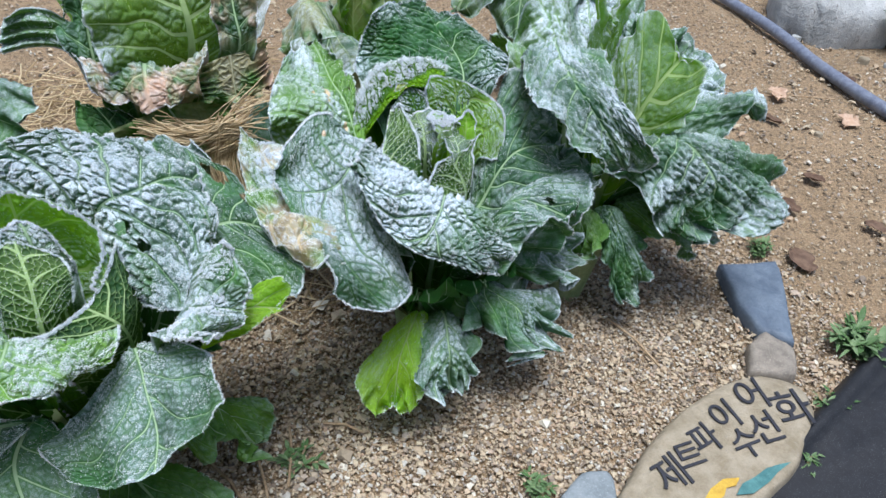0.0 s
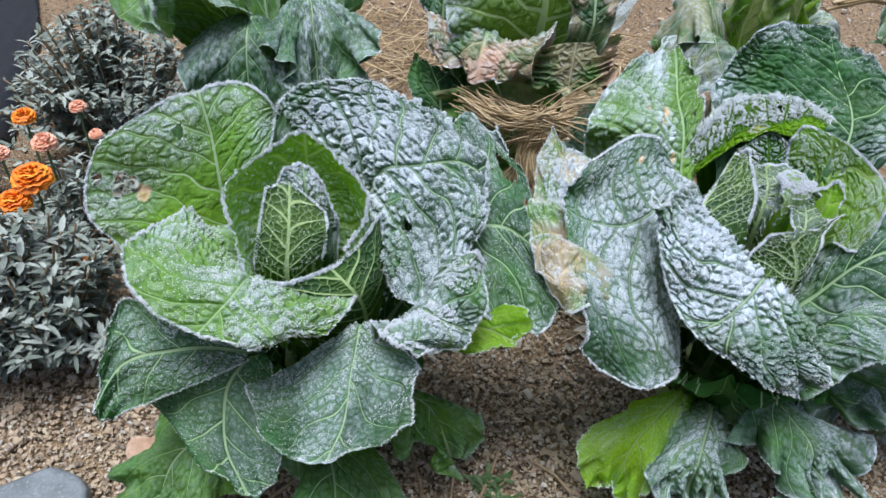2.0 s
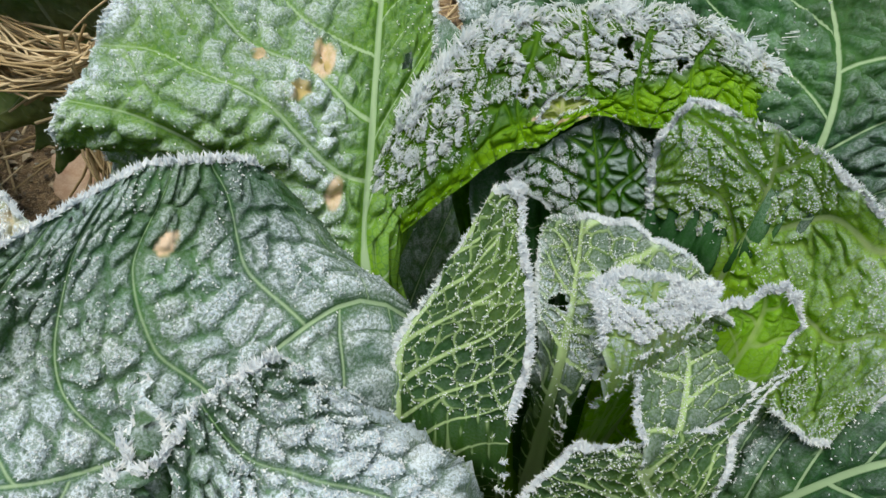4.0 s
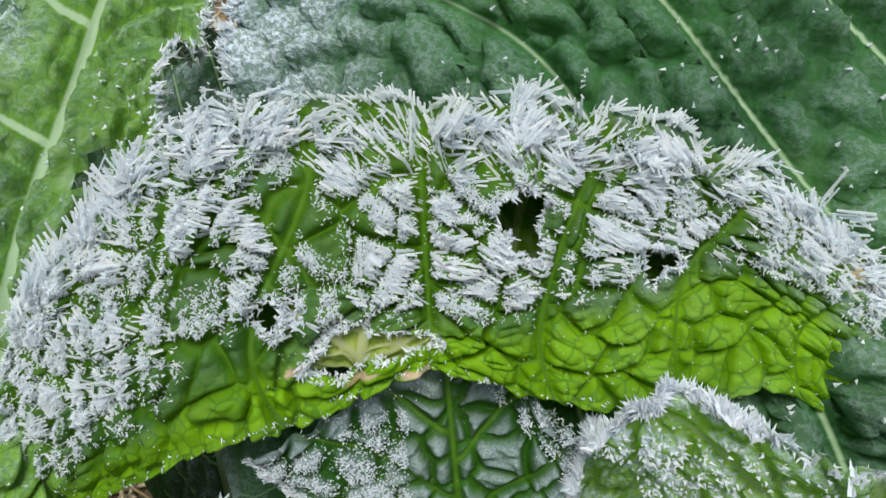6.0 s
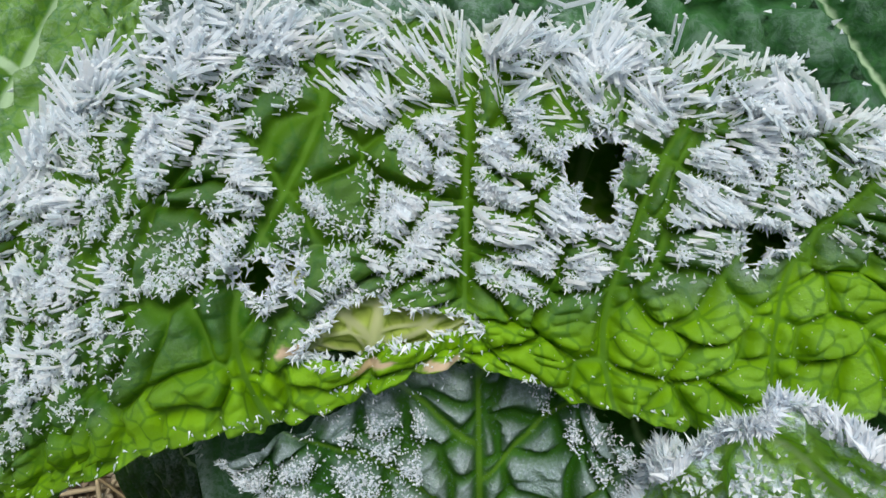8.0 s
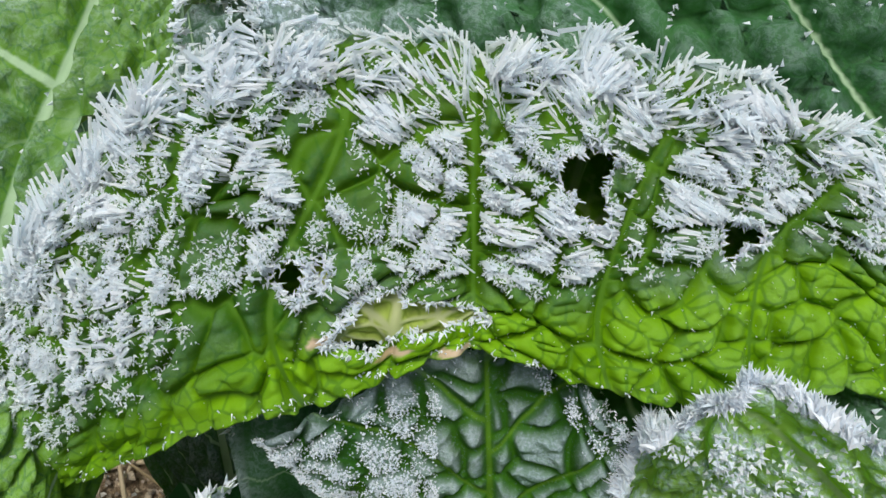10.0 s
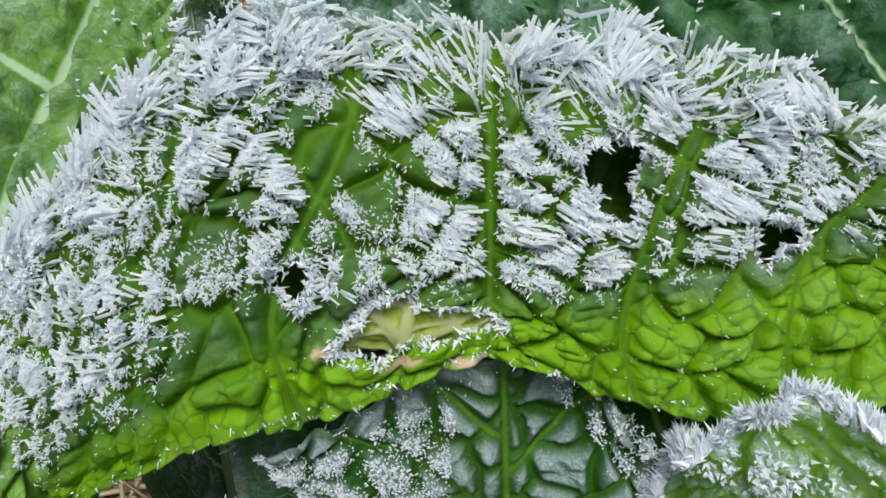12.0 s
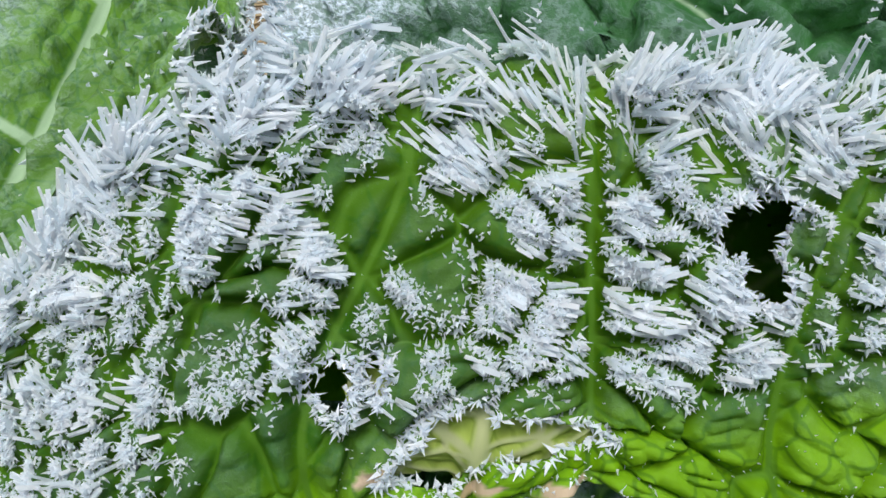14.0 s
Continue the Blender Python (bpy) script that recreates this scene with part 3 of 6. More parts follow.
# ---- ground ----
def build_ground():
    n = 260
    t = np.linspace(-1, 1, n)
    g = np.sign(t) * (np.abs(t) * 2.0 + 55.0 * np.abs(t) ** 7)
    x, y = np.meshgrid(g + 0.4, g + 0.8, indexing="ij")
    z = 0.012 * (value_noise(x * 7 + 90, y * 7 + 90, 3) - 0.5) + 0.006 * (value_noise(x * 30 + 90, y * 30 + 90, 4) - 0.5)
    z += 0.004 * (value_noise(x * 90 + 90, y * 90 + 90, 5) - 0.5) - 0.006
    idx = np.arange(n * n).reshape(n, n)
    quads = np.stack([idx[:-1, :-1], idx[1:, :-1], idx[1:, 1:], idx[:-1, 1:]], -1).reshape(-1, 4)
    ob = put("ground", raw_mesh("ground", np.stack([x, y, z], -1).reshape(-1, 3), quads), MAT_SOIL)
    return tagged(ob, "tan sandy garden soil with grit and small stones", "ground", kind="structure")


build_ground()


def pebble_field(name, n, inside, size, mat, label, seed, parent=None):
    """Many small broken stones lying on the ground, as one mesh."""
    rng = np.random.default_rng(seed)
    pos = inside(rng, n)
    n = len(pos)
    base = np.array([(1, 0, 0), (-0.5, 0.87, 0.1), (-0.5, -0.87, -0.1), (0.5, 0.5, 0.8), (-0.75, 0.1, 0.75), (0.35, -0.65, 0.8), (0, 0, -0.8)])
    tri = np.array([(3, 4, 5), (0, 3, 5), (0, 1, 3), (1, 4, 3), (1, 2, 4), (2, 5, 4), (2, 0, 5)])
    r = size[0] * np.exp(rng.normal(0, size[1], n))
    v = base[None] * (1 + rng.uniform(-0.28, 0.28, (n, 7, 1)))
    ax = np.stack([rng.uniform(0.8, 1.3, n), rng.uniform(0.7, 1.0, n), rng.uniform(0.5, 0.85, n)], -1)
    v = v * ax[:, None]
    a, b = rng.uniform(0, 6.28, n), rng.uniform(-0.7, 0.7, n)
    ca, sa, cb, sb = np.cos(a), np.sin(a), np.cos(b), np.sin(b)
    rot = np.zeros((n, 3, 3))
    rot[:, 0, 0], rot[:, 0, 1], rot[:, 0, 2] = ca * cb, -sa, ca * sb
    rot[:, 1, 0], rot[:, 1, 1], rot[:, 1, 2] = sa * cb, ca, sa * sb
    rot[:, 2, 0], rot[:, 2, 2] = -sb, cb
    v = np.einsum("nij,nkj->nki", rot, v) * r[:, None, None]
    v += pos[:, None]
    v[:, :, 2] += (r * 0.25)[:, None]
    faces = (tri[None] + 7 * np.arange(n)[:, None, None]).reshape(-1, 3)
    ob = put(name, raw_mesh(name, v.reshape(-1, 3), faces, False), mat, parent)
    return tagged(ob, label, "gravel", kind="stuff")


def bed_area(rng, n):
    x = rng.uniform(-0.75, 1.35, n * 3)
    y = rng.uniform(0.15, 1.02, n * 3)
    limit = np.where(x < 0.9, 1.0, np.clip(1.0 - (x - 0.9) * 2.2, 0.0, 1))
    limit = limit * np.clip((y + 0.10 * value_noise(x * 9, y * 9, 7) - 0.30) / 0.14, 0.0, 1) * np.clip((x + 0.72) / 0.25, 0, 1)
    ok = rng.uniform(0, 1, n * 3) < limit * np.where(y > 0.85, 0.5, 1)
    x, y = x[ok][:n], y[ok][:n]
    return np.stack([x, y, 0.005 * rng.uniform(-0.6, 1, len(x))], -1)


def far_area(rng, n):
    x, y = rng.uniform(-0.8, 3.0, n), rng.uniform(0.3, 3.2, n)
    return np.stack([x, y, np.full(n, -0.002)], -1)


pebble_field("gravel", 80000, bed_area, (0.0023, 0.42), MAT_GRAVEL, "brown and cream coarse gravel spread round the cabbages", 1)
pebble_field("scattered_grit", 60000, far_area, (0.0024, 0.55), MAT_GRAVEL, "loose grit scattered over the bare sandy soil", 2)


# ---- cabbages ----
def cabbage(place, label):
    ob = thing("cabbage", (*place, 0.0), label, "cabbage", "row of frosted cabbages")
    stem = bmesh.new()
    bmesh.ops.create_cone(stem, cap_ends=True, segments=20, radius1=0.030, radius2=0.055, depth=0.16, matrix=Matrix.Translation((place[0], place[1], 0.07)))
    me = bpy.data.meshes.new("stem")
    stem.to_mesh(me)
    stem.free()
    put("stem", me, MAT_STEM, ob, "pale green stem")
    return ob


def light_blocking_leaves(parent, at, seed):
    """Tight inner leaves round the stem below the open leaves, added to block light bounced off the gravel and keep the
    gaps dark.
    """
    c, up = np.array([*at, 0.0]), np.array([0, 0, 1.0])
    for k in range(9):
        a = 6.283 * k / 9
        d, sd = np.array([np.cos(a), np.sin(a), 0]), np.array([-np.sin(a), np.cos(a), 0])
        m = c + d * 0.085 + up * 0.20
        leaf(parent, [c + up * 0.07, c + d * 0.05 + up * 0.13, m, c + d * 0.13 + up * (0.245 if k % 2 else 0.225)], m + sd * 0.055 + up * 0.01, m - sd * 0.055 + up * 0.01,
             seed=seed + k, res=(40, 36), frost=0.0, pucker=0.002, vw=0.7, blunt=3, label="inner leaf added to block light in the gaps")


MAT_STEM = simple_material("stem", (0.14, 0.22, 0.08), (0.34, 0.42, 0.22), 30.0, 0.6)

# the cabbage with the round heart
cab1 = cabbage((0.005, 0.69), "frosted cabbage with a round open heart and drooping outer leaves")
B = (0.005, 0.69, 0.06)
leaf(cab1, cage=[[(-0.243, 0.701, 0.277), (-0.176, 0.713, 0.296), (-0.108, 0.729, 0.320), (-0.085, 0.745, 0.340), (-0.069, 0.761, 0.362)],
           [(-0.264, 0.709, 0.312), (-0.201, 0.735, 0.335), (-0.118, 0.747, 0.374), (-0.086, 0.764, 0.390), (-0.060, 0.779, 0.406)],
           [(-0.255, 0.737, 0.366), (-0.195, 0.742, 0.391), (-0.128, 0.765, 0.411), (-0.095, 0.782, 0.420), (-0.060, 0.789, 0.425)],
           [(-0.235, 0.744, 0.383), (-0.175, 0.764, 0.432), (-0.141, 0.781, 0.441), (-0.106, 0.802, 0.446), (-0.068, 0.794, 0.434)]],
     stem=[((0.005, 0.690, 0.060), 0.12), ((-0.073, 0.712, 0.202), 0.50)], seed=1, waves=3, ragged=0.035, hair=0.003, cell=0.018, res=(150, 140), frost=0.45, yel=0.5, yel_base=1.0, net=0.15, pucker=0.0013, ruffle=0.004, fringe=4500, grains=2500, axis=0.0,
     holes=[((-0.223, 0.742, 0.334), 1, 0.011, 0.7), ((-0.159, 0.738, 0.407), 2, 0.006, 1.0), ((-0.250, 0.732, 0.340), 3, 0.005, 1.0)], label="broad upright leaf with eaten holes", frost_rim=0.92, spots=[((-0.200, 0.730, 0.327), 0.010, 1.0)])
leaf(cab1, cage=[[(-0.071, 0.827, 0.398), (-0.020, 0.793, 0.386), (0.040, 0.751, 0.364), (0.067, 0.707, 0.335), (0.095, 0.668, 0.310)],
           [(-0.042, 0.824, 0.429), (0.007, 0.791, 0.424), (0.056, 0.748, 0.406), (0.088, 0.693, 0.365), (0.112, 0.637, 0.329)],
           [(0.021, 0.814, 0.457), (0.056, 0.789, 0.442), (0.095, 0.743, 0.422), (0.125, 0.690, 0.382), (0.124, 0.618, 0.332)],
           [(0.064, 0.813, 0.454), (0.108, 0.784, 0.440), (0.143, 0.751, 0.425), (0.163, 0.699, 0.396), (0.142, 0.645, 0.354)],
           [(0.088, 0.811, 0.438), (0.131, 0.774, 0.432), (0.173, 0.750, 0.410), (0.179, 0.695, 0.388), (0.168, 0.672, 0.368)]],
     stem=[((0.005, 0.690, 0.060), 0.12), ((0.015, 0.723, 0.224), 0.50)], seed=2, axis=0.1, rib=0.0018, net=0.0, ragged=0.03, grain=0.0022, hair=0.003, cell=0.017, frost=0.85, pucker=0.0046, ruffle=0.006, res=(160, 150), fringe=4500, grains=12000,
     holes=[((0.081, 0.711, 0.385), 1, 0.009, 1.3), ((0.101, 0.685, 0.375), 2, 0.006, 1.0)], label="large arched leaf thick with frost")
leaf(cab1, cage=[[(0.119, 0.834, 0.408), (0.146, 0.780, 0.384), (0.161, 0.719, 0.357), (0.168, 0.673, 0.337), (0.180, 0.631, 0.317)],
           [(0.145, 0.845, 0.416), (0.185, 0.782, 0.389), (0.196, 0.721, 0.362), (0.209, 0.664, 0.338), (0.210, 0.617, 0.313)],
           [(0.178, 0.810, 0.403), (0.220, 0.766, 0.385), (0.230, 0.699, 0.356), (0.262, 0.646, 0.331), (0.243, 0.613, 0.313)]],
     stem=[((0.005, 0.690, 0.060), 0.12), ((0.087, 0.711, 0.225), 0.50)], seed=3, res=(150, 120), ragged=0.05, frost=0.30, pucker=0.0022, ruffle=0.006, fringe=1800, grains=2500,
     holes=[((0.194, 0.783, 0.390), 1, 0.012, 1.0), ((0.219, 0.747, 0.376), 2, 0.007, 1.0)], label="flat dark leaf lying behind")
leaf(cab1, cage=[[(0.060, 0.637, 0.295), (0.017, 0.608, 0.326), (-0.034, 0.608, 0.350), (-0.067, 0.637, 0.347), (-0.101, 0.685, 0.337)],
           [(0.057, 0.600, 0.322), (0.022, 0.560, 0.357), (-0.030, 0.560, 0.375), (-0.086, 0.594, 0.368), (-0.130, 0.662, 0.361)],
           [(0.049, 0.569, 0.335), (0.013, 0.525, 0.369), (-0.046, 0.539, 0.365), (-0.103, 0.562, 0.373), (-0.148, 0.631, 0.373)],
           [(0.042, 0.556, 0.336), (0.001, 0.518, 0.361), (-0.059, 0.524, 0.356), (-0.113, 0.542, 0.368), (-0.149, 0.592, 0.371)]],
     stem=[((0.005, 0.690, 0.060), 0.12), ((-0.011, 0.660, 0.209), 0.50)], seed=4, rib=0.0018, net=0.1, grain=0.0022, hair=0.003, cell=0.016, frost=0.36, yel=0.6, pucker=0.0035, ruffle=0.006, waves=3, ragged=0.03, res=(160, 130), fringe=4500, grains=6000, label="pale leaf folded outwards, white with frost")
leaf(cab1, cage=[[(0.111, 0.575, 0.331), (0.092, 0.593, 0.314), (0.072, 0.608, 0.303), (0.052, 0.596, 0.294), (0.034, 0.577, 0.286)],
           [(0.135, 0.539, 0.343), (0.113, 0.539, 0.326), (0.074, 0.549, 0.300), (0.025, 0.549, 0.275), (-0.024, 0.557, 0.254)],
           [(0.142, 0.515, 0.333), (0.120, 0.503, 0.311), (0.074, 0.506, 0.286), (0.025, 0.508, 0.261), (-0.030, 0.547, 0.247)],
           [(0.139, 0.493, 0.318), (0.110, 0.480, 0.296), (0.067, 0.472, 0.269), (0.027, 0.484, 0.252), (-0.014, 0.516, 0.243)]],
     stem=[((0.005, 0.690, 0.060), 0.12), ((0.052, 0.620, 0.232), 0.50)], seed=5, ragged=0.03, rib=0.0018, net=0.1, res=(140, 130), frost=0.26, pucker=0.0020, cell=0.010, ruffle=0.005, fringe=1400, grains=4000, label="broad dark leaf drooping over the gravel")
leaf(cab1, cage=[[(0.159, 0.638, 0.390), (0.144, 0.609, 0.363), (0.123, 0.574, 0.357), (0.099, 0.555, 0.357)],
           [(0.172, 0.623, 0.412), (0.158, 0.589, 0.379), (0.142, 0.550, 0.372), (0.116, 0.533, 0.375)],
           [(0.184, 0.620, 0.400), (0.189, 0.592, 0.361), (0.167, 0.565, 0.344), (0.139, 0.529, 0.366)]],
     stem=[((0.060, 0.650, 0.160), 0.12), ((0.099, 0.619, 0.274), 0.50)], seed=6, ragged=0.03, rib=0.0016, net=0.0, grain=0.0022, hair=0.003, cell=0.012, frost=0.8, pucker=0.0026, ruffle=0.005, waves=4, fringe=3500, grains=6000, label="leaf margin curled up, thick with frost", yel=0.15, res=(130, 100))
leaf(cab1, cage=[[(-0.019, 0.592, 0.247), (-0.042, 0.589, 0.246), (-0.064, 0.586, 0.244)],
           [(0.002, 0.563, 0.214), (-0.060, 0.563, 0.218), (-0.124, 0.562, 0.222)],
           [(0.011, 0.528, 0.188), (-0.051, 0.527, 0.183), (-0.138, 0.547, 0.206)],
           [(0.011, 0.508, 0.178), (-0.012, 0.486, 0.164), (-0.092, 0.521, 0.171)]],
     stem=[((0.005, 0.690, 0.060), 0.12), ((-0.021, 0.634, 0.162), 0.50)], seed=7, ragged=0.03, frost=0.16, pucker=0.0018, cell=0.011, ruffle=0.006, fringe=700, grains=1200, res=(110, 110), label="dark leaf with insect trails")
leaf(cab1, cage=[[(-0.042, 0.590, 0.244), (-0.049, 0.595, 0.252), (-0.053, 0.599, 0.258)],
           [(-0.089, 0.543, 0.246), (-0.104, 0.566, 0.276), (-0.114, 0.587, 0.300)],
           [(-0.127, 0.515, 0.243), (-0.149, 0.543, 0.267), (-0.158, 0.590, 0.315)],
           [(-0.146, 0.503, 0.234), (-0.164, 0.505, 0.238), (-0.169, 0.564, 0.289)]],
     stem=[((0.005, 0.690, 0.060), 0.12), ((-0.024, 0.638, 0.165), 0.50)], seed=8, ragged=0.03, frost=0.22, pucker=0.0018, cell=0.011, ruffle=0.006, fringe=1400, grains=2200, res=(110, 110), holes=[((-0.167, 0.545, 0.275), 1, 0.006, 1.0)], label="dark leaf spread low")
leaf(cab1, [B, (0.03, 0.60, 0.13), (0.06, 0.53, 0.14), (0.075, 0.47, 0.095)], (0.125, 0.53, 0.11), (0.01, 0.52, 0.11), seed=9, rib=0.0022, pucker=0.0026, net=0.15, frost=0.11, yel=0.2, fringe=500, label="lowest leaf touching the gravel", res=(100, 90))
leaf(cab1, [B, (-0.07, 0.60, 0.13), (-0.12, 0.54, 0.12), (-0.14, 0.49, 0.06)], (-0.07, 0.51, 0.08), (-0.17, 0.57, 0.10), seed=10, rib=0.0022, pucker=0.0026, net=0.15, frost=0.08, yel=0.35, res=(100, 90), label="low yellowing leaf")
leaf(cab1, [B, (0.09, 0.66, 0.14), (0.14, 0.645, 0.14), (0.175, 0.62, 0.08)], (0.175, 0.665, 0.11), (0.13, 0.60, 0.11), seed=15, rib=0.0022, pucker=0.0026, net=0.15, frost=0.11, yel=0.4, res=(100, 90), label="low ragged leaf", ragged=0.25)
leaf(cab1, [B, (0.02, 0.82, 0.18), (0.03, 0.92, 0.24), (0.03, 0.98, 0.20)], (-0.05, 0.92, 0.22), (0.12, 0.90, 0.22), seed=16, rib=0.0022, pucker=0.0026, net=0.15, frost=0.17, res=(100, 90), label="hidden outer leaf")
leaf(cab1, [(0.12, 0.68, 0.20), (0.165, 0.635, 0.29), (0.195, 0.612, 0.322), (0.222, 0.602, 0.322)], (0.212, 0.632, 0.334), (0.185, 0.590, 0.308), seed=17, lump=0.002, waves=1, ruffle=0.003, ragged=0.0, res=(50, 45), mat=MAT_HEART, frost=0.1, yel=1.2, fringe=500, label="turned-up yellow leaf corner")
light_blocking_leaves(cab1, (0.02, 0.69), 100)
# heart
leaf(cab1, cage=[[(-0.022, 0.622, 0.270), (-0.045, 0.660, 0.270), (-0.042, 0.705, 0.275), (-0.010, 0.730, 0.290), (0.030, 0.712, 0.285), (0.045, 0.690, 0.270), (0.040, 0.668, 0.260)],
           [(-0.030, 0.600, 0.325), (-0.062, 0.652, 0.345), (-0.060, 0.712, 0.350), (-0.015, 0.742, 0.372), (0.040, 0.720, 0.362), (0.062, 0.688, 0.330), (0.052, 0.664, 0.305)],
           [(-0.028, 0.589, 0.362), (-0.067, 0.650, 0.408), (-0.063, 0.712, 0.412), (-0.015, 0.733, 0.436), (0.043, 0.703, 0.425), (0.060, 0.682, 0.385), (0.046, 0.661, 0.350)]],
     stem=[((0.0, 0.69, 0.10), 0.3)], res=(180, 110), seed=11, ragged=0.02, mat=MAT_CUP, axis=0.0, frost=0.5, yel=0.7, net=0.6, cell=0.011, pucker=0.004, ruffle=0.003, fringe=9000, grains=2500, label="bright wrapper leaf with a frosted rim", hair=0.0036)
leaf(cab1, cage=[[(0.005, 0.612, 0.268), (0.035, 0.622, 0.270), (0.058, 0.640, 0.272), (0.074, 0.662, 0.275), (0.080, 0.690, 0.280)],
           [(-0.020, 0.594, 0.322), (0.014, 0.602, 0.318), (0.046, 0.622, 0.318), (0.070, 0.650, 0.325), (0.084, 0.684, 0.335)],
           [(-0.032, 0.586, 0.362), (-0.004, 0.604, 0.352), (0.020, 0.628, 0.346), (0.046, 0.654, 0.350), (0.076, 0.690, 0.384)]],
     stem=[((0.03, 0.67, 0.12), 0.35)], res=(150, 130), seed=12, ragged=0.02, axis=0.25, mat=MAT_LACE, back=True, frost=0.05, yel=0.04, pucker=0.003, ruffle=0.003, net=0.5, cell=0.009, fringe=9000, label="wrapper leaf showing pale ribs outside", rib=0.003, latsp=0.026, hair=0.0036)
leaf(cab1, cage=[[(-0.040, 0.630, 0.339), (-0.008, 0.633, 0.339), (0.025, 0.648, 0.351)],
           [(-0.036, 0.642, 0.384), (-0.007, 0.647, 0.384), (0.030, 0.653, 0.384)],
           [(-0.034, 0.666, 0.414), (-0.012, 0.673, 0.419), (0.026, 0.664, 0.396)]],
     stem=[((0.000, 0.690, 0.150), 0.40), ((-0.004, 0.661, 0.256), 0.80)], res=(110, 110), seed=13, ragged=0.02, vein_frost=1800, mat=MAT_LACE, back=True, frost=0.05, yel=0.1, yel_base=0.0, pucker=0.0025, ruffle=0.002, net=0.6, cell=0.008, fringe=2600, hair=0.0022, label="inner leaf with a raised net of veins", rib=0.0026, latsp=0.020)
leaf(cab1, cage=[[(-0.033, 0.673, 0.358), (0.002, 0.681, 0.358), (0.033, 0.682, 0.355)],
           [(-0.031, 0.684, 0.399), (-0.002, 0.692, 0.402), (0.029, 0.684, 0.385)],
           [(-0.025, 0.696, 0.417), (-0.008, 0.703, 0.422), (0.014, 0.697, 0.411)]],
     stem=[((0.000, 0.700, 0.150), 0.40), ((0.000, 0.688, 0.264), 0.80)], res=(90, 80), seed=14, ragged=0.06, frost=0.6, yel=0.2, pucker=0.002, cell=0.010, ruffle=0.003, waves=3, fringe=2600, hair=0.0022, grains=2500, label="innermost curled leaf, dark and frosted")

# the cabbage with the curled leaf
cab2 = cabbage((0.48, 0.775), "frosted cabbage with an eaten heart and a curled icy leaf")
B = (0.48, 0.775, 0.06)
leaf(cab2, cage=[[(0.406, 0.680, 0.284), (0.396, 0.734, 0.320), (0.389, 0.789, 0.390), (0.370, 0.817, 0.397), (0.349, 0.832, 0.419)],
           [(0.391, 0.632, 0.263), (0.355, 0.677, 0.323), (0.329, 0.732, 0.372), (0.318, 0.777, 0.411), (0.326, 0.815, 0.436)],
           [(0.330, 0.617, 0.268), (0.298, 0.646, 0.348), (0.282, 0.715, 0.380), (0.283, 0.750, 0.410), (0.304, 0.795, 0.434)],
           [(0.288, 0.605, 0.326), (0.271, 0.643, 0.361), (0.249, 0.717, 0.394), (0.254, 0.736, 0.416), (0.270, 0.760, 0.424)]],
     stem=[((0.480, 0.775, 0.060), 0.12), ((0.426, 0.772, 0.226), 0.50)], seed=21, ragged=0.03, rib=0.0010, net=0.0, axis=0.05, hair=0.003, res=(160, 140), frost=0.5, pucker=0.0020, cell=0.015, ruffle=0.006, waves=4, fringe=4500, grains=4500, label="broad leaf thick with frost, hanging to the ground side", spots=[((0.335, 0.789, 0.426), 0.0045, 1.0)], lateral=0.45)
leaf(cab2, cage=[[(0.545, 0.672, 0.287), (0.489, 0.681, 0.343), (0.453, 0.708, 0.356), (0.417, 0.744, 0.381), (0.373, 0.758, 0.416)],
           [(0.537, 0.654, 0.283), (0.477, 0.652, 0.325), (0.426, 0.674, 0.354), (0.391, 0.704, 0.385), (0.358, 0.743, 0.419)],
           [(0.536, 0.653, 0.260), (0.455, 0.623, 0.317), (0.395, 0.649, 0.345), (0.367, 0.687, 0.382), (0.348, 0.725, 0.415)],
           [(0.529, 0.653, 0.249), (0.447, 0.621, 0.307), (0.376, 0.651, 0.340), (0.346, 0.695, 0.386), (0.347, 0.752, 0.414)]],
     stem=[((0.480, 0.775, 0.060), 0.12), ((0.463, 0.731, 0.268), 0.50)], seed=22, ragged=0.03, rib=0.0018, net=0.0, axis=-0.1, hair=0.003, res=(160, 140), frost=0.92, pucker=0.0046, cell=0.013, ruffle=0.005, fringe=4500, grains=9000, holes=[((0.362, 0.701, 0.419), 1, 0.006, 1.0)], label="blistered leaf folded forward, white with frost")
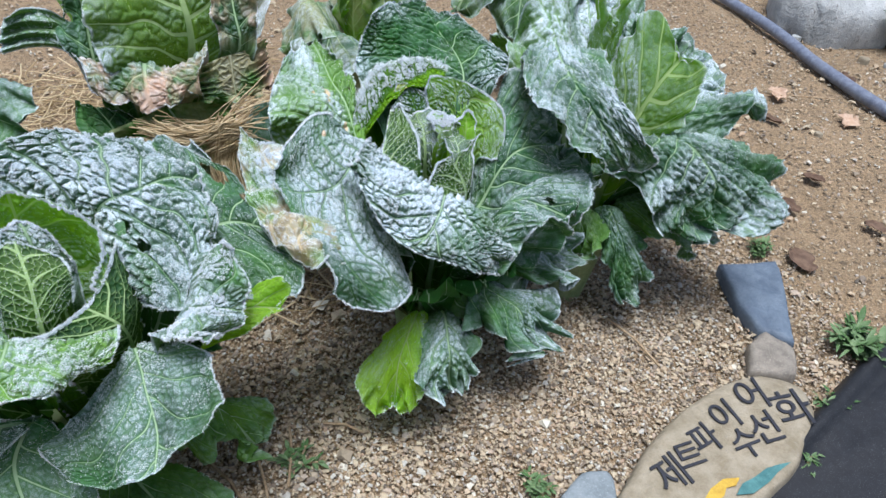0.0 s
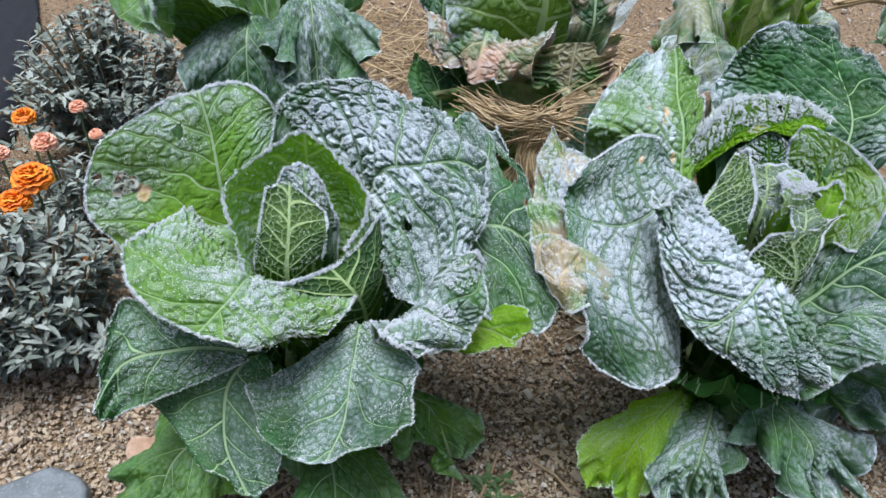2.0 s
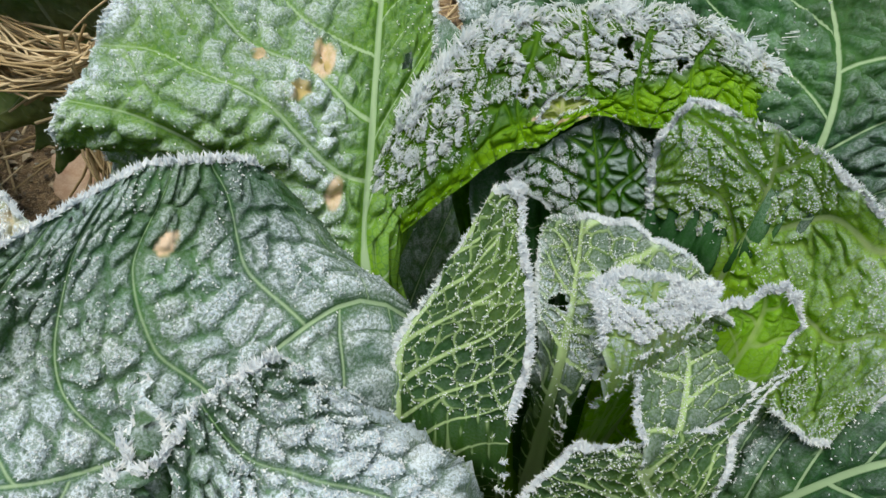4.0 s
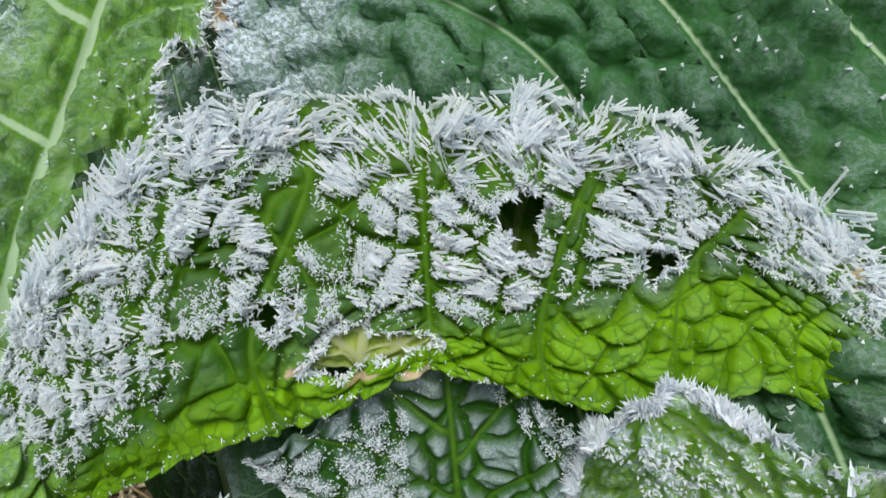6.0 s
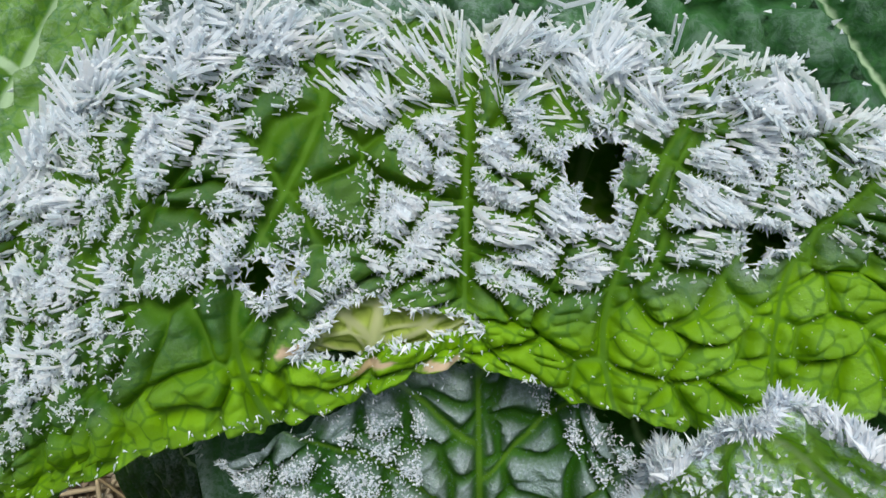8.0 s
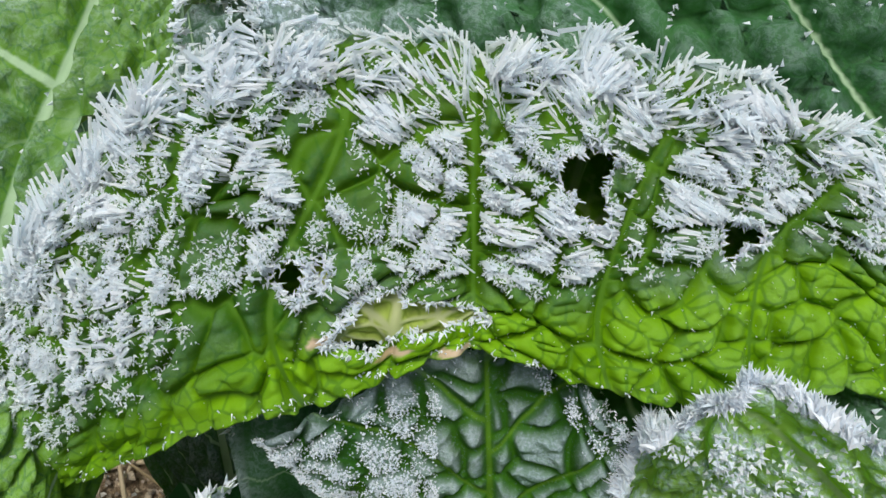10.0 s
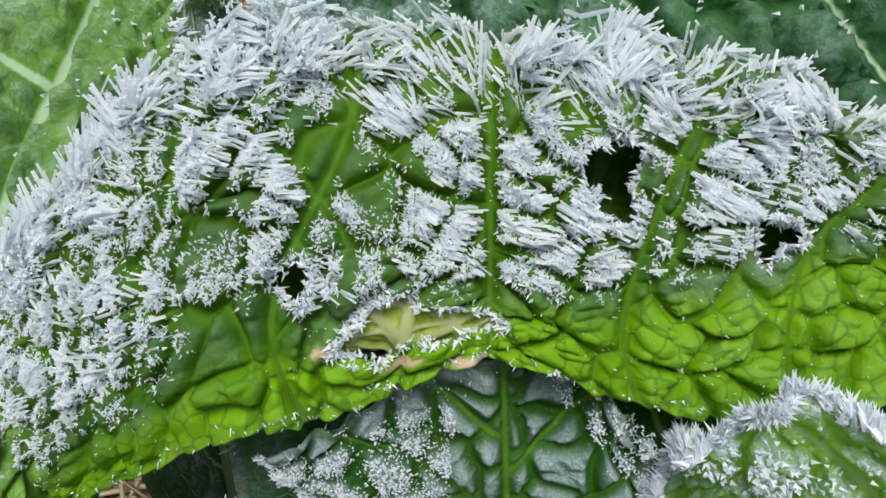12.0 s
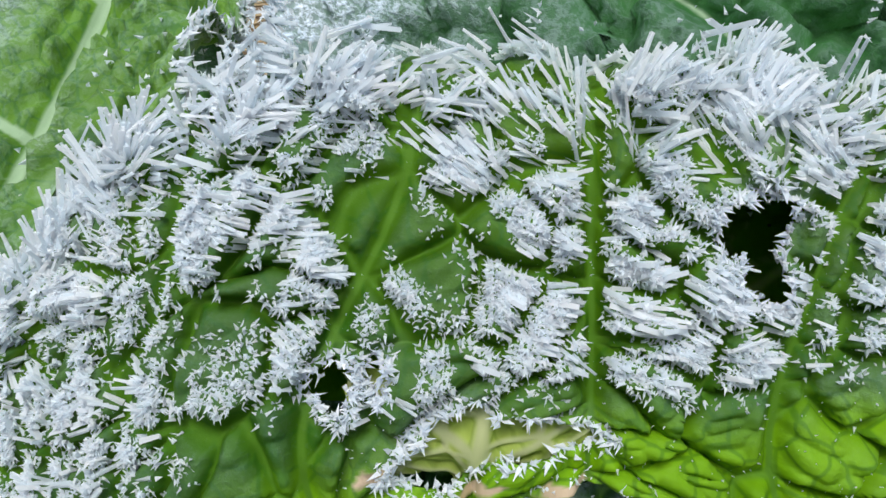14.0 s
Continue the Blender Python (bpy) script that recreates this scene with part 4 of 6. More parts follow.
leaf(cab2, cage=[[(0.280, 0.855, 0.366), (0.334, 0.840, 0.375), (0.382, 0.829, 0.375), (0.392, 0.835, 0.379), (0.404, 0.857, 0.380)],
           [(0.272, 0.847, 0.423), (0.326, 0.851, 0.427), (0.374, 0.868, 0.409), (0.394, 0.884, 0.415), (0.408, 0.900, 0.418)],
           [(0.300, 0.911, 0.441), (0.336, 0.926, 0.433), (0.369, 0.935, 0.429), (0.391, 0.951, 0.429), (0.406, 0.946, 0.427)],
           [(0.334, 0.992, 0.437), (0.358, 1.026, 0.432), (0.378, 1.038, 0.430), (0.394, 1.026, 0.431), (0.404, 0.977, 0.431)]],
     stem=[((0.480, 0.775, 0.060), 0.12), ((0.413, 0.812, 0.233), 0.50)], seed=23, ragged=0.03, axis=0.25, cell=0.016, res=(150, 140), frost=0.85, yel=0.5, yel_base=0.7, pucker=0.0038, ruffle=0.005, fringe=2600, grains=1800, label="upright leaf, frosted on one side, green by the rib", frost_side=1.0,
     holes=[((0.397, 0.896, 0.425), 1, 0.0024, 1.0)], spots=[((0.358, 0.894, 0.411), 0.011, 2.2), ((0.367, 0.856, 0.382), 0.009, 2.0), ((0.335, 0.863, 0.408), 0.004, 1.0), ((0.347, 0.870, 0.405), 0.005, 1.0), ((0.337, 0.873, 0.412), 0.003, 1.0)])
leaf(cab2, cage=[[(0.281, 0.626, 0.345), (0.272, 0.680, 0.368), (0.267, 0.742, 0.384), (0.268, 0.816, 0.405)],
           [(0.274, 0.620, 0.351), (0.246, 0.678, 0.373), (0.237, 0.748, 0.381), (0.252, 0.829, 0.415)],
           [(0.247, 0.640, 0.358), (0.227, 0.672, 0.369), (0.220, 0.752, 0.375), (0.235, 0.839, 0.416)]],
     stem=[((0.480, 0.775, 0.060), 0.12), ((0.366, 0.743, 0.233), 0.50)], seed=24, grain=0.002, res=(130, 110), frost=0.75, yel=0.7, wil=0.7, pucker=0.004, ruffle=0.008, waves=6, fringe=2600, grains=5000, ragged=0.08, label="withered pinkish leaf edge with frost")
leaf(cab2, cage=[[(0.424, 0.881, 0.396), (0.469, 0.879, 0.410), (0.535, 0.859, 0.417), (0.578, 0.854, 0.422), (0.600, 0.853, 0.426)],
           [(0.422, 0.945, 0.436), (0.470, 0.925, 0.452), (0.537, 0.899, 0.454), (0.593, 0.884, 0.450), (0.630, 0.865, 0.445)],
           [(0.436, 0.948, 0.480), (0.478, 0.949, 0.481), (0.527, 0.949, 0.480), (0.579, 0.931, 0.475), (0.632, 0.886, 0.463)],
           [(0.448, 0.964, 0.500), (0.480, 0.983, 0.506), (0.516, 0.985, 0.511), (0.565, 0.977, 0.495), (0.607, 0.930, 0.480)]],
     stem=[((0.500, 0.800, 0.080), 0.12), ((0.512, 0.836, 0.264), 0.50)], seed=25, ragged=0.03, axis=0.2, res=(150, 130), frost=0.42, net=0.0, pucker=0.004, rib=0.0016, ruffle=0.006, fringe=3200, grains=2000, label="large dark leaf standing behind", frost_rim=0.8, yel=0.0, yel_base=0.0)
leaf(cab2, [B, (0.54, 0.76, 0.27), (0.605, 0.778, 0.352), (0.70, 0.80, 0.335)], (0.640, 0.880, 0.412), (0.672, 0.690, 0.285), seed=26, yel=0.0, cell=0.02, res=(140, 120), vw=0.68,
     frost=0.28, pucker=0.003, ruffle=0.010, fringe=2000, grains=3500, label="dark blistered leaf")
leaf(cab2, [B, (0.525, 0.705, 0.275), (0.565, 0.700, 0.332), (0.64, 0.672, 0.300)], (0.655, 0.740, 0.305), (0.562, 0.640, 0.308), seed=27, yel=0.0, cell=0.02, res=(140, 120), vw=0.68,
     frost=0.26, pucker=0.0025, ruffle=0.008, fringe=1800, grains=3000, holes=[(-0.3, 0.9, 0.006, 1.0)], label="dark leaf with pale ribs")
leaf(cab2, [B, (0.42, 0.68, 0.17), (0.385, 0.64, 0.15), (0.368, 0.615, 0.085)], (0.425, 0.63, 0.125), (0.345, 0.655, 0.125), seed=28, rib=0.0022, pucker=0.0026, net=0.15, mat=MAT_HEART, frost=0.19, yel=1.1, res=(100, 90), fringe=900, grains=500, label="yellowing leaf tip hanging to the gravel")
leaf(cab2, [B, (0.46, 0.66, 0.17), (0.45, 0.63, 0.16), (0.45, 0.60, 0.10)], (0.495, 0.635, 0.135), (0.40, 0.635, 0.135), seed=29, rib=0.0022, pucker=0.0026, net=0.15, frost=0.34, res=(100, 90), fringe=900, label="dark leaf with leaf-miner trails")
leaf(cab2, [B, (0.53, 0.68, 0.20), (0.565, 0.65, 0.18), (0.58, 0.625, 0.11)], (0.62, 0.67, 0.15), (0.515, 0.63, 0.16), seed=30, rib=0.0022, pucker=0.0026, net=0.15, frost=0.36, res=(100, 90), fringe=900, ruffle=0.02, label="dark curled leaf near the ground")
leaf(cab2, [B, (0.57, 0.74, 0.22), (0.63, 0.725, 0.22), (0.672, 0.70, 0.17)], (0.675, 0.755, 0.20), (0.615, 0.675, 0.19), seed=31, rib=0.0022, pucker=0.0026, net=0.15, frost=0.36, res=(100, 90), fringe=800, label="dark outer leaf")
leaf(cab2, [B, (0.40, 0.88, 0.20), (0.36, 0.98, 0.28), (0.36, 1.06, 0.30)], (0.28, 0.98, 0.27), (0.44, 1.00, 0.29), seed=32, rib=0.0022, pucker=0.0026, net=0.15, frost=0.22, res=(100, 90), fringe=800, label="outer leaf behind")
leaf(cab2, [B, (0.60, 0.84, 0.18), (0.66, 0.90, 0.24), (0.70, 0.95, 0.2)], (0.60, 0.96, 0.23), (0.72, 0.84, 0.23), seed=33, rib=0.0022, pucker=0.0026, net=0.15, frost=0.17, res=(100, 90), label="dark leaf below")
light_blocking_leaves(cab2, (0.48, 0.775), 120)
# heart
leaf(cab2, cage=[[(0.460, 0.847, 0.397), (0.472, 0.847, 0.397), (0.486, 0.849, 0.396), (0.500, 0.849, 0.395)],
           [(0.449, 0.845, 0.405), (0.466, 0.852, 0.409), (0.483, 0.856, 0.412), (0.500, 0.856, 0.407)],
           [(0.441, 0.848, 0.413), (0.460, 0.861, 0.423), (0.478, 0.869, 0.429), (0.496, 0.862, 0.423)]],
     stem=[((0.490, 0.790, 0.140), 0.25), ((0.484, 0.822, 0.281), 0.75)], seed=39, axis=0.1, grain=0.0008, res=(110, 100), ragged=0.04,
     mat=MAT_HERO, frost=0.30, yel=0.0, yel_base=0.0, pucker=0.0030, cell=0.009, ruffle=0.002, waves=4, lump=0.003, fringe=1500, hair=0.0009, grains=5000, net=0.0, rib=0.0006, latsp=0.014, label="small dark inner leaf with frosted blisters")
leaf(cab2, cage=[[(0.504, 0.853, 0.390), (0.516, 0.847, 0.389), (0.529, 0.846, 0.392), (0.543, 0.828, 0.375), (0.556, 0.813, 0.359), (0.565, 0.798, 0.341)],
           [(0.500, 0.857, 0.406), (0.510, 0.852, 0.421), (0.525, 0.850, 0.426), (0.555, 0.843, 0.413), (0.578, 0.814, 0.384), (0.576, 0.785, 0.340)],
           [(0.496, 0.860, 0.425), (0.500, 0.857, 0.445), (0.515, 0.859, 0.447), (0.557, 0.848, 0.436), (0.601, 0.814, 0.402), (0.587, 0.777, 0.339)]],
     stem=[((0.490, 0.790, 0.140), 0.25), ((0.515, 0.813, 0.269), 0.75)], seed=34, axis=0.0, grain=0.0015, frost_rim=0.9, mat=MAT_HEART, res=(170, 120), ragged=0.04,
     frost=0.55, yel=0.85, yel_base=0.5, pucker=0.0034, cell=0.011, ruffle=0.003, waves=4, lump=0.004, fringe=9000, hair=0.0024, grains=3500, net=0.3, rib=0.0016, latsp=0.026, label="bright wrapper leaf with frosted lobes")
leaf(cab2, cage=[[(0.405, 0.775, 0.357), (0.425, 0.766, 0.371), (0.442, 0.762, 0.377), (0.450, 0.760, 0.380)],
           [(0.406, 0.791, 0.371), (0.425, 0.783, 0.387), (0.441, 0.778, 0.392), (0.455, 0.781, 0.397)],
           [(0.415, 0.809, 0.385), (0.430, 0.797, 0.399), (0.442, 0.794, 0.405), (0.452, 0.796, 0.410)],
           [(0.428, 0.826, 0.396), (0.436, 0.820, 0.411), (0.442, 0.820, 0.420), (0.447, 0.820, 0.423)],
           [(0.440, 0.845, 0.406), (0.442, 0.834, 0.420), (0.444, 0.830, 0.426), (0.446, 0.826, 0.429)]],
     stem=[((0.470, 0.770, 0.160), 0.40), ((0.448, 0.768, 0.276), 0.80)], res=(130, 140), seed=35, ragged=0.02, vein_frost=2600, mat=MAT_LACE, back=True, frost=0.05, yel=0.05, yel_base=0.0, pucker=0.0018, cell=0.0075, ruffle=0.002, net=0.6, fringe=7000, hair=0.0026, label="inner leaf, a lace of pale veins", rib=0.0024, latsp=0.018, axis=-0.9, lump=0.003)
leaf(cab2, cage=[[(0.457, 0.796, 0.393), (0.469, 0.783, 0.390), (0.476, 0.779, 0.385), (0.479, 0.781, 0.389)],
           [(0.457, 0.814, 0.392), (0.471, 0.796, 0.409), (0.486, 0.794, 0.409), (0.512, 0.803, 0.386)],
           [(0.459, 0.836, 0.392), (0.474, 0.814, 0.408), (0.491, 0.807, 0.411), (0.521, 0.814, 0.398)],
           [(0.461, 0.842, 0.399), (0.476, 0.836, 0.410), (0.493, 0.826, 0.415), (0.521, 0.816, 0.401)]],
     stem=[((0.480, 0.790, 0.200), 0.40), ((0.475, 0.787, 0.304), 0.80)], res=(130, 120), seed=38, ragged=0.02, vein_frost=3000, mat=MAT_LACE, back=True, frost=0.5, yel=0.1, yel_base=0.0, pucker=0.002, cell=0.008, ruffle=0.002, net=0.6, fringe=3000, hair=0.0018, grains=4000, rib=0.0024, latsp=0.016, axis=-0.5, lump=0.003, label="eaten heart leaf, a net of frosted veins",
     holes=[((0.466, 0.800, 0.398), 1, 0.004, 1.0), ((0.480, 0.806, 0.409), 2, 0.003, 1.0)])
leaf(cab2, cage=[[(0.475, 0.773, 0.412), (0.488, 0.780, 0.411), (0.506, 0.794, 0.403), (0.514, 0.800, 0.408)],
           [(0.472, 0.782, 0.419), (0.485, 0.787, 0.420), (0.500, 0.799, 0.413), (0.516, 0.803, 0.406)],
           [(0.470, 0.791, 0.421), (0.478, 0.797, 0.424), (0.496, 0.802, 0.417), (0.518, 0.807, 0.403)]],
     stem=[((0.495, 0.790, 0.300), 0.30), ((0.495, 0.788, 0.360), 0.70)], res=(110, 90), seed=36, ragged=0.03, mat=MAT_HEART, frost=1.6, yel=0.7, pucker=0.002, cell=0.006, ruffle=0.002, net=0.8, fringe=7000, hair=0.0030, grains=9000, grain=0.002, lump=0.003, rib=0.001, latsp=0.02, label="folded heart flap furred white with frost")
leaf(cab2, cage=[[(0.517, 0.802, 0.401), (0.528, 0.798, 0.397), (0.537, 0.794, 0.393), (0.547, 0.795, 0.390)],
           [(0.518, 0.803, 0.403), (0.529, 0.801, 0.405), (0.539, 0.801, 0.405), (0.550, 0.803, 0.397)],
           [(0.517, 0.804, 0.405), (0.528, 0.803, 0.410), (0.535, 0.804, 0.419), (0.542, 0.802, 0.415)]],
     stem=[((0.515, 0.790, 0.280), 0.30), ((0.524, 0.794, 0.343), 0.70)], res=(90, 80), seed=37, ragged=0.02, mat=MAT_CUP, frost=0.15, yel=0.8, pucker=0.0016, cell=0.007, ruffle=0.002, net=0.6, fringe=5000, hair=0.0026, lump=0.003, rib=0.001, latsp=0.012, label="bright curled heart leaf with a frosted rim")
leaf(cab2, cage=[[(0.482, 0.727, 0.313), (0.502, 0.737, 0.314), (0.518, 0.745, 0.320), (0.526, 0.748, 0.332)],
           [(0.457, 0.747, 0.344), (0.482, 0.749, 0.343), (0.510, 0.752, 0.348), (0.530, 0.760, 0.365)],
           [(0.469, 0.756, 0.359), (0.484, 0.756, 0.364), (0.499, 0.757, 0.373), (0.536, 0.776, 0.376)],
           [(0.476, 0.761, 0.369), (0.494, 0.760, 0.377), (0.522, 0.770, 0.378), (0.556, 0.795, 0.385)]],
     stem=[((0.500, 0.760, 0.140), 0.30), ((0.504, 0.749, 0.239), 0.70)], res=(150, 130), seed=41, ragged=0.02, vein_frost=2600, mat=MAT_LACE, back=True, frost=0.05, yel=0.05, yel_base=0.0, pucker=0.0022, cell=0.0075, ruffle=0.002, net=0.6, fringe=6000, hair=0.0024, label="front heart leaf with raised veins", rib=0.003, latsp=0.024, axis=0.3, lump=0.003)
leaf(cab2, cage=[[(0.494, 0.759, 0.380), (0.509, 0.767, 0.379), (0.534, 0.778, 0.374)],
           [(0.488, 0.777, 0.394), (0.513, 0.791, 0.386), (0.540, 0.797, 0.383)],
           [(0.476, 0.782, 0.417), (0.495, 0.794, 0.414), (0.517, 0.802, 0.404)]],
     stem=[((0.500, 0.770, 0.220), 0.30), ((0.507, 0.769, 0.307), 0.70)], res=(90, 90), seed=42, ragged=0.02, vein_frost=1500, mat=MAT_LACE, frost=0.15, yel=0.15, yel_base=0.0, pucker=0.0018, cell=0.008, ruffle=0.002, net=0.6, fringe=3000, hair=0.0020, label="inner face of the heart leaf with pale veins", rib=0.002, latsp=0.018, lump=0.003)
# the curled leaf grown over with ice
hero, hs, hn, hd = leaf(cab2, cage=[[(0.554, 0.887, 0.434), (0.510, 0.892, 0.457), (0.491, 0.893, 0.459), (0.475, 0.891, 0.459), (0.462, 0.888, 0.458), (0.441, 0.886, 0.456), (0.423, 0.877, 0.451), (0.398, 0.864, 0.418)],
           [(0.558, 0.880, 0.428), (0.517, 0.885, 0.450), (0.495, 0.885, 0.452), (0.479, 0.881, 0.452), (0.465, 0.878, 0.449), (0.445, 0.876, 0.449), (0.427, 0.867, 0.443), (0.389, 0.858, 0.400)],
           [(0.558, 0.871, 0.421), (0.520, 0.880, 0.444), (0.501, 0.876, 0.442), (0.482, 0.872, 0.440), (0.468, 0.869, 0.440), (0.447, 0.864, 0.439), (0.429, 0.858, 0.432), (0.386, 0.850, 0.377)],
           [(0.548, 0.868, 0.418), (0.527, 0.870, 0.432), (0.509, 0.865, 0.428), (0.488, 0.863, 0.429), (0.470, 0.862, 0.432), (0.452, 0.853, 0.422), (0.437, 0.848, 0.417), (0.384, 0.843, 0.350)]],
     stem=[((0.480, 0.800, 0.120), 0.1), ((0.474, 0.876, 0.300), 0.5), ((0.470, 0.908, 0.425), 0.92)], seed=40, axis=0.143, mat=MAT_HERO, res=(300, 200), frost=0.14, yel=0.26, yel_base=0.3, pucker=0.0030, cell=0.0085,
     ruffle=0.0015, waves=3, lump=0.004, net=0.7, rib=0.0007, latsp=0.0225, parallel=True, fringe=900, hair=0.0010, thick=0.0005, ragged=0.03,
     label="curled leaf covered in ice needles", holes=[((0.479, 0.881, 0.452), 1, 0.0049, 1.5), ((0.459, 0.862, 0.436), 2, 0.0038, 0.40), ((0.445, 0.864, 0.438), 3, 0.0022, 1.0), ((0.502, 0.878, 0.448), 4, 0.0025, 1.0), ((0.449, 0.865, 0.440), 5, 0.0015, 1.0)], yel_tip=0.65,
     spots=[((0.468, 0.861, 0.432), 0.0009, 0.3), ((0.459, 0.860, 0.431), 0.0008, 0.25), ((0.450, 0.860, 0.431), 0.0009, 0.3), ((0.537, 0.880, 0.452), 0.003, 0.8)])


def ice_on_curled_leaf():
    """Needles lie in bundles, one direction to a blister, and stand up along the crest."""
    rng = np.random.default_rng(77)
    u, v, x, y, pk, vd, cd, ed, keep, du, dv, rnd = hd
    nu, nv = u.shape
    area = np.linalg.norm(np.cross(du, dv), axis=2) * np.gradient(v, axis=1)
    crest = smooth01(v, 0.56, 0.61) * (1 - smooth01(v, 0.64, 0.72))
    ends = smooth01(np.abs(u), 0.62, 0.9)
    bare = smooth01(v - 0.075 * u + 0.05 * (value_noise(x * 80, y * 80, 71) - 0.5), 0.80, 0.88)
    icy = smooth01(v, 0.55, 0.60) * (1 - bare) * keep
    blot = value_noise(x * 150 + 9, y * 150, 91) * 0.6 + value_noise(x * 60 + 9, y * 60, 92) * 0.4
    plate = smooth01(np.minimum(cd, vd), 0.0009, 0.0020) * (rnd > 0.2)

    def scatter(n, weight):
        wgt = (weight * area).ravel()
        i, j = np.unravel_index(rng.choice(wgt.size, n, p=wgt / wgt.sum()), u.shape)
        pos = hs[i, j] + du[i, j] * rng.uniform(-1, 1, (n, 1)) / nu + dv[i, j] * rng.uniform(-0.5, 0.5, (n, 1)) * np.gradient(v, axis=1)[i, j][:, None]
        return i, j, pos

    def bundle(n, weight, low, high, wide, name, label, blunt):
        i, j, pos = scatter(n, weight)
        su = du[i, j] / np.linalg.norm(du[i, j], axis=1, keepdims=True)
        sv = dv[i, j] / np.linalg.norm(dv[i, j], axis=1, keepdims=True)
        turn = rnd[i, j]
        ang = np.where(turn < 0.5, 0.1, 2.3) + 1.6 * turn + rng.normal(0, 0.09, n)
        cr = np.maximum(crest[i, j], 0.6 * ends[i, j])[:, None]
        lift = rng.uniform(0.03, 0.18, (n, 1)) + 0.6 * cr * rng.uniform(0.2, 1.0, (n, 1))
        way = su * np.cos(ang)[:, None] * (1 - 0.4 * cr) - sv * (np.sin(ang)[:, None] * 0.7 + 0.5 * cr) + hn[i, j] * lift
        length = (low + (high - low) * rng.uniform(0, 1, n) ** 1.4) * (0.7 + 0.5 * crest[i, j])
        pos = pos - way / np.linalg.norm(way, axis=1, keepdims=True) * length[:, None] * 0.4 + hn[i, j] * 0.0003
        needles(name, hero, pos, way, length, rng.uniform(*wide, n), rng, label, 0.75, blunt, mat=MAT_ICE)

    dense = plate * icy * (blot > 0.41) * (1 - bare) * (1 - 0.5 * smooth01(u, 0.42, 0.6) * smooth01(v, 0.70, 0.78))
    bundle(4000, dense + 0.4 * crest * keep, 0.0024, 0.0052, (0.00018, 0.00038), "ice_needle_crust", "bundles of clear white ice needles", True)
    bundle(5000, dense + 0.3 * icy * (crest + ends), 0.0010, 0.0026, (0.00013, 0.00026), "ice_spike_crust", "fine ice spikes between the needles", False)
    # fine rime between them
    clump = value_noise(x * 900, y * 900, 95) * 0.5 + value_noise(x * 330, y * 330, 96) * 0.5
    i, j, pos = scatter(56000, smooth01(np.minimum(cd, vd), 0.0006, 0.0018) * (0.3 + pk) * icy * smooth01(clump, 0.38, 0.56) * smooth01(blot, 0.10, 0.42))
    n = len(i)
    way = hn[i, j] + rng.normal(0, 0.6, (n, 3))
    needles("rime", hero, pos + hn[i, j] * 0.00015, way, rng.uniform(0.0003, 0.0010, n), rng.uniform(0.00010, 0.00022, n), rng, "fine bluish-white rime grains", 0.6, mat=MAT_ICE)
    i, j, pos = scatter(3200, keep * (v > 0.62) * (v < 0.97) * smooth01(blot, 0.3, 0.6))
    n = len(i)
    needles("rime", hero, pos, hn[i, j] + rng.normal(0, 0.5, (n, 3)), rng.uniform(0.0002, 0.0007, n), rng.uniform(0.00008, 0.00016, n), rng, "fine rime dust on the bare leaf", 0.6, mat=MAT_ICE)
    # rime along the rims of the eaten holes
    i, j, pos = scatter(1700, ((ed < 0.0009) & keep & (v > 0.64) & (np.abs(u) < 0.9) & (v < 0.985)).astype(float))
    n = len(i)
    way = hn[i, j] * 0.6 + rng.normal(0, 0.8, (n, 3))
    needles("hole_rim_frost", hero, pos, way, rng.uniform(0.0006, 0.0016, n), rng.uniform(0.00016, 0.00032, n), rng, "frost beads round the eaten holes", 0.6)


ice_on_curled_leaf()


def flap_behind_hole():
    """The yellow-green fold of leaf that shows through the largest eaten hole."""
    leaf(cab2, cage=[[(0.472, 0.865, 0.4295), (0.459, 0.862, 0.4285), (0.446, 0.860, 0.4265)], [(0.472, 0.8655, 0.4342), (0.459, 0.8625, 0.4332), (0.446, 0.8605, 0.4312)], [(0.474, 0.8715, 0.4400), (0.459, 0.8695, 0.4390), (0.444, 0.8665, 0.4370)]],
         mat=MAT_FLAP, res=(70, 60), frost=0.0, yel=1.2, pucker=0.0012, cell=0.006, net=0.9, rib=0.0012, latsp=0.009, ruffle=0.001, lump=0.002, seed=45, label="yellow-green fold of leaf behind an eaten hole")
    leaf(cab2, cage=[[(0.515, 0.874, 0.426), (0.480, 0.874, 0.426), (0.435, 0.870, 0.420)], [(0.515, 0.884, 0.437), (0.480, 0.886, 0.438), (0.435, 0.881, 0.432)], [(0.515, 0.896, 0.445), (0.480, 0.899, 0.446), (0.435, 0.893, 0.440)]],
         mat=MAT_CUP, res=(60, 50), frost=0.0, yel=0.3, pucker=0.0012, cell=0.008, net=0.5, rib=0.0012, latsp=0.012, ruffle=0.001, lump=0.002, seed=46, label="green leaf showing through the eaten holes")


flap_behind_hole()

# the third cabbage of the row
cab3 = cabbage((0.80, 0.83), "frosted cabbage with an open pale heart and drooping leaves")
B = (0.80, 0.83, 0.06)
R2 = (80, 70)
leaf(cab3, [B, (0.745, 0.875, 0.36), (0.705, 0.868, 0.470), (0.690, 0.800, 0.452), (0.738, 0.725, 0.370), (0.766, 0.720, 0.330)], (0.762, 0.752, 0.432), (0.620, 0.765, 0.442), seed=41, cell=0.015, res=(120, 100), vw=0.76, blunt=3, frost=0.62, pucker=0.005, ruffle=0.006, fringe=2600, grains=5000, label="leaf folded forward, blue-white with frost")
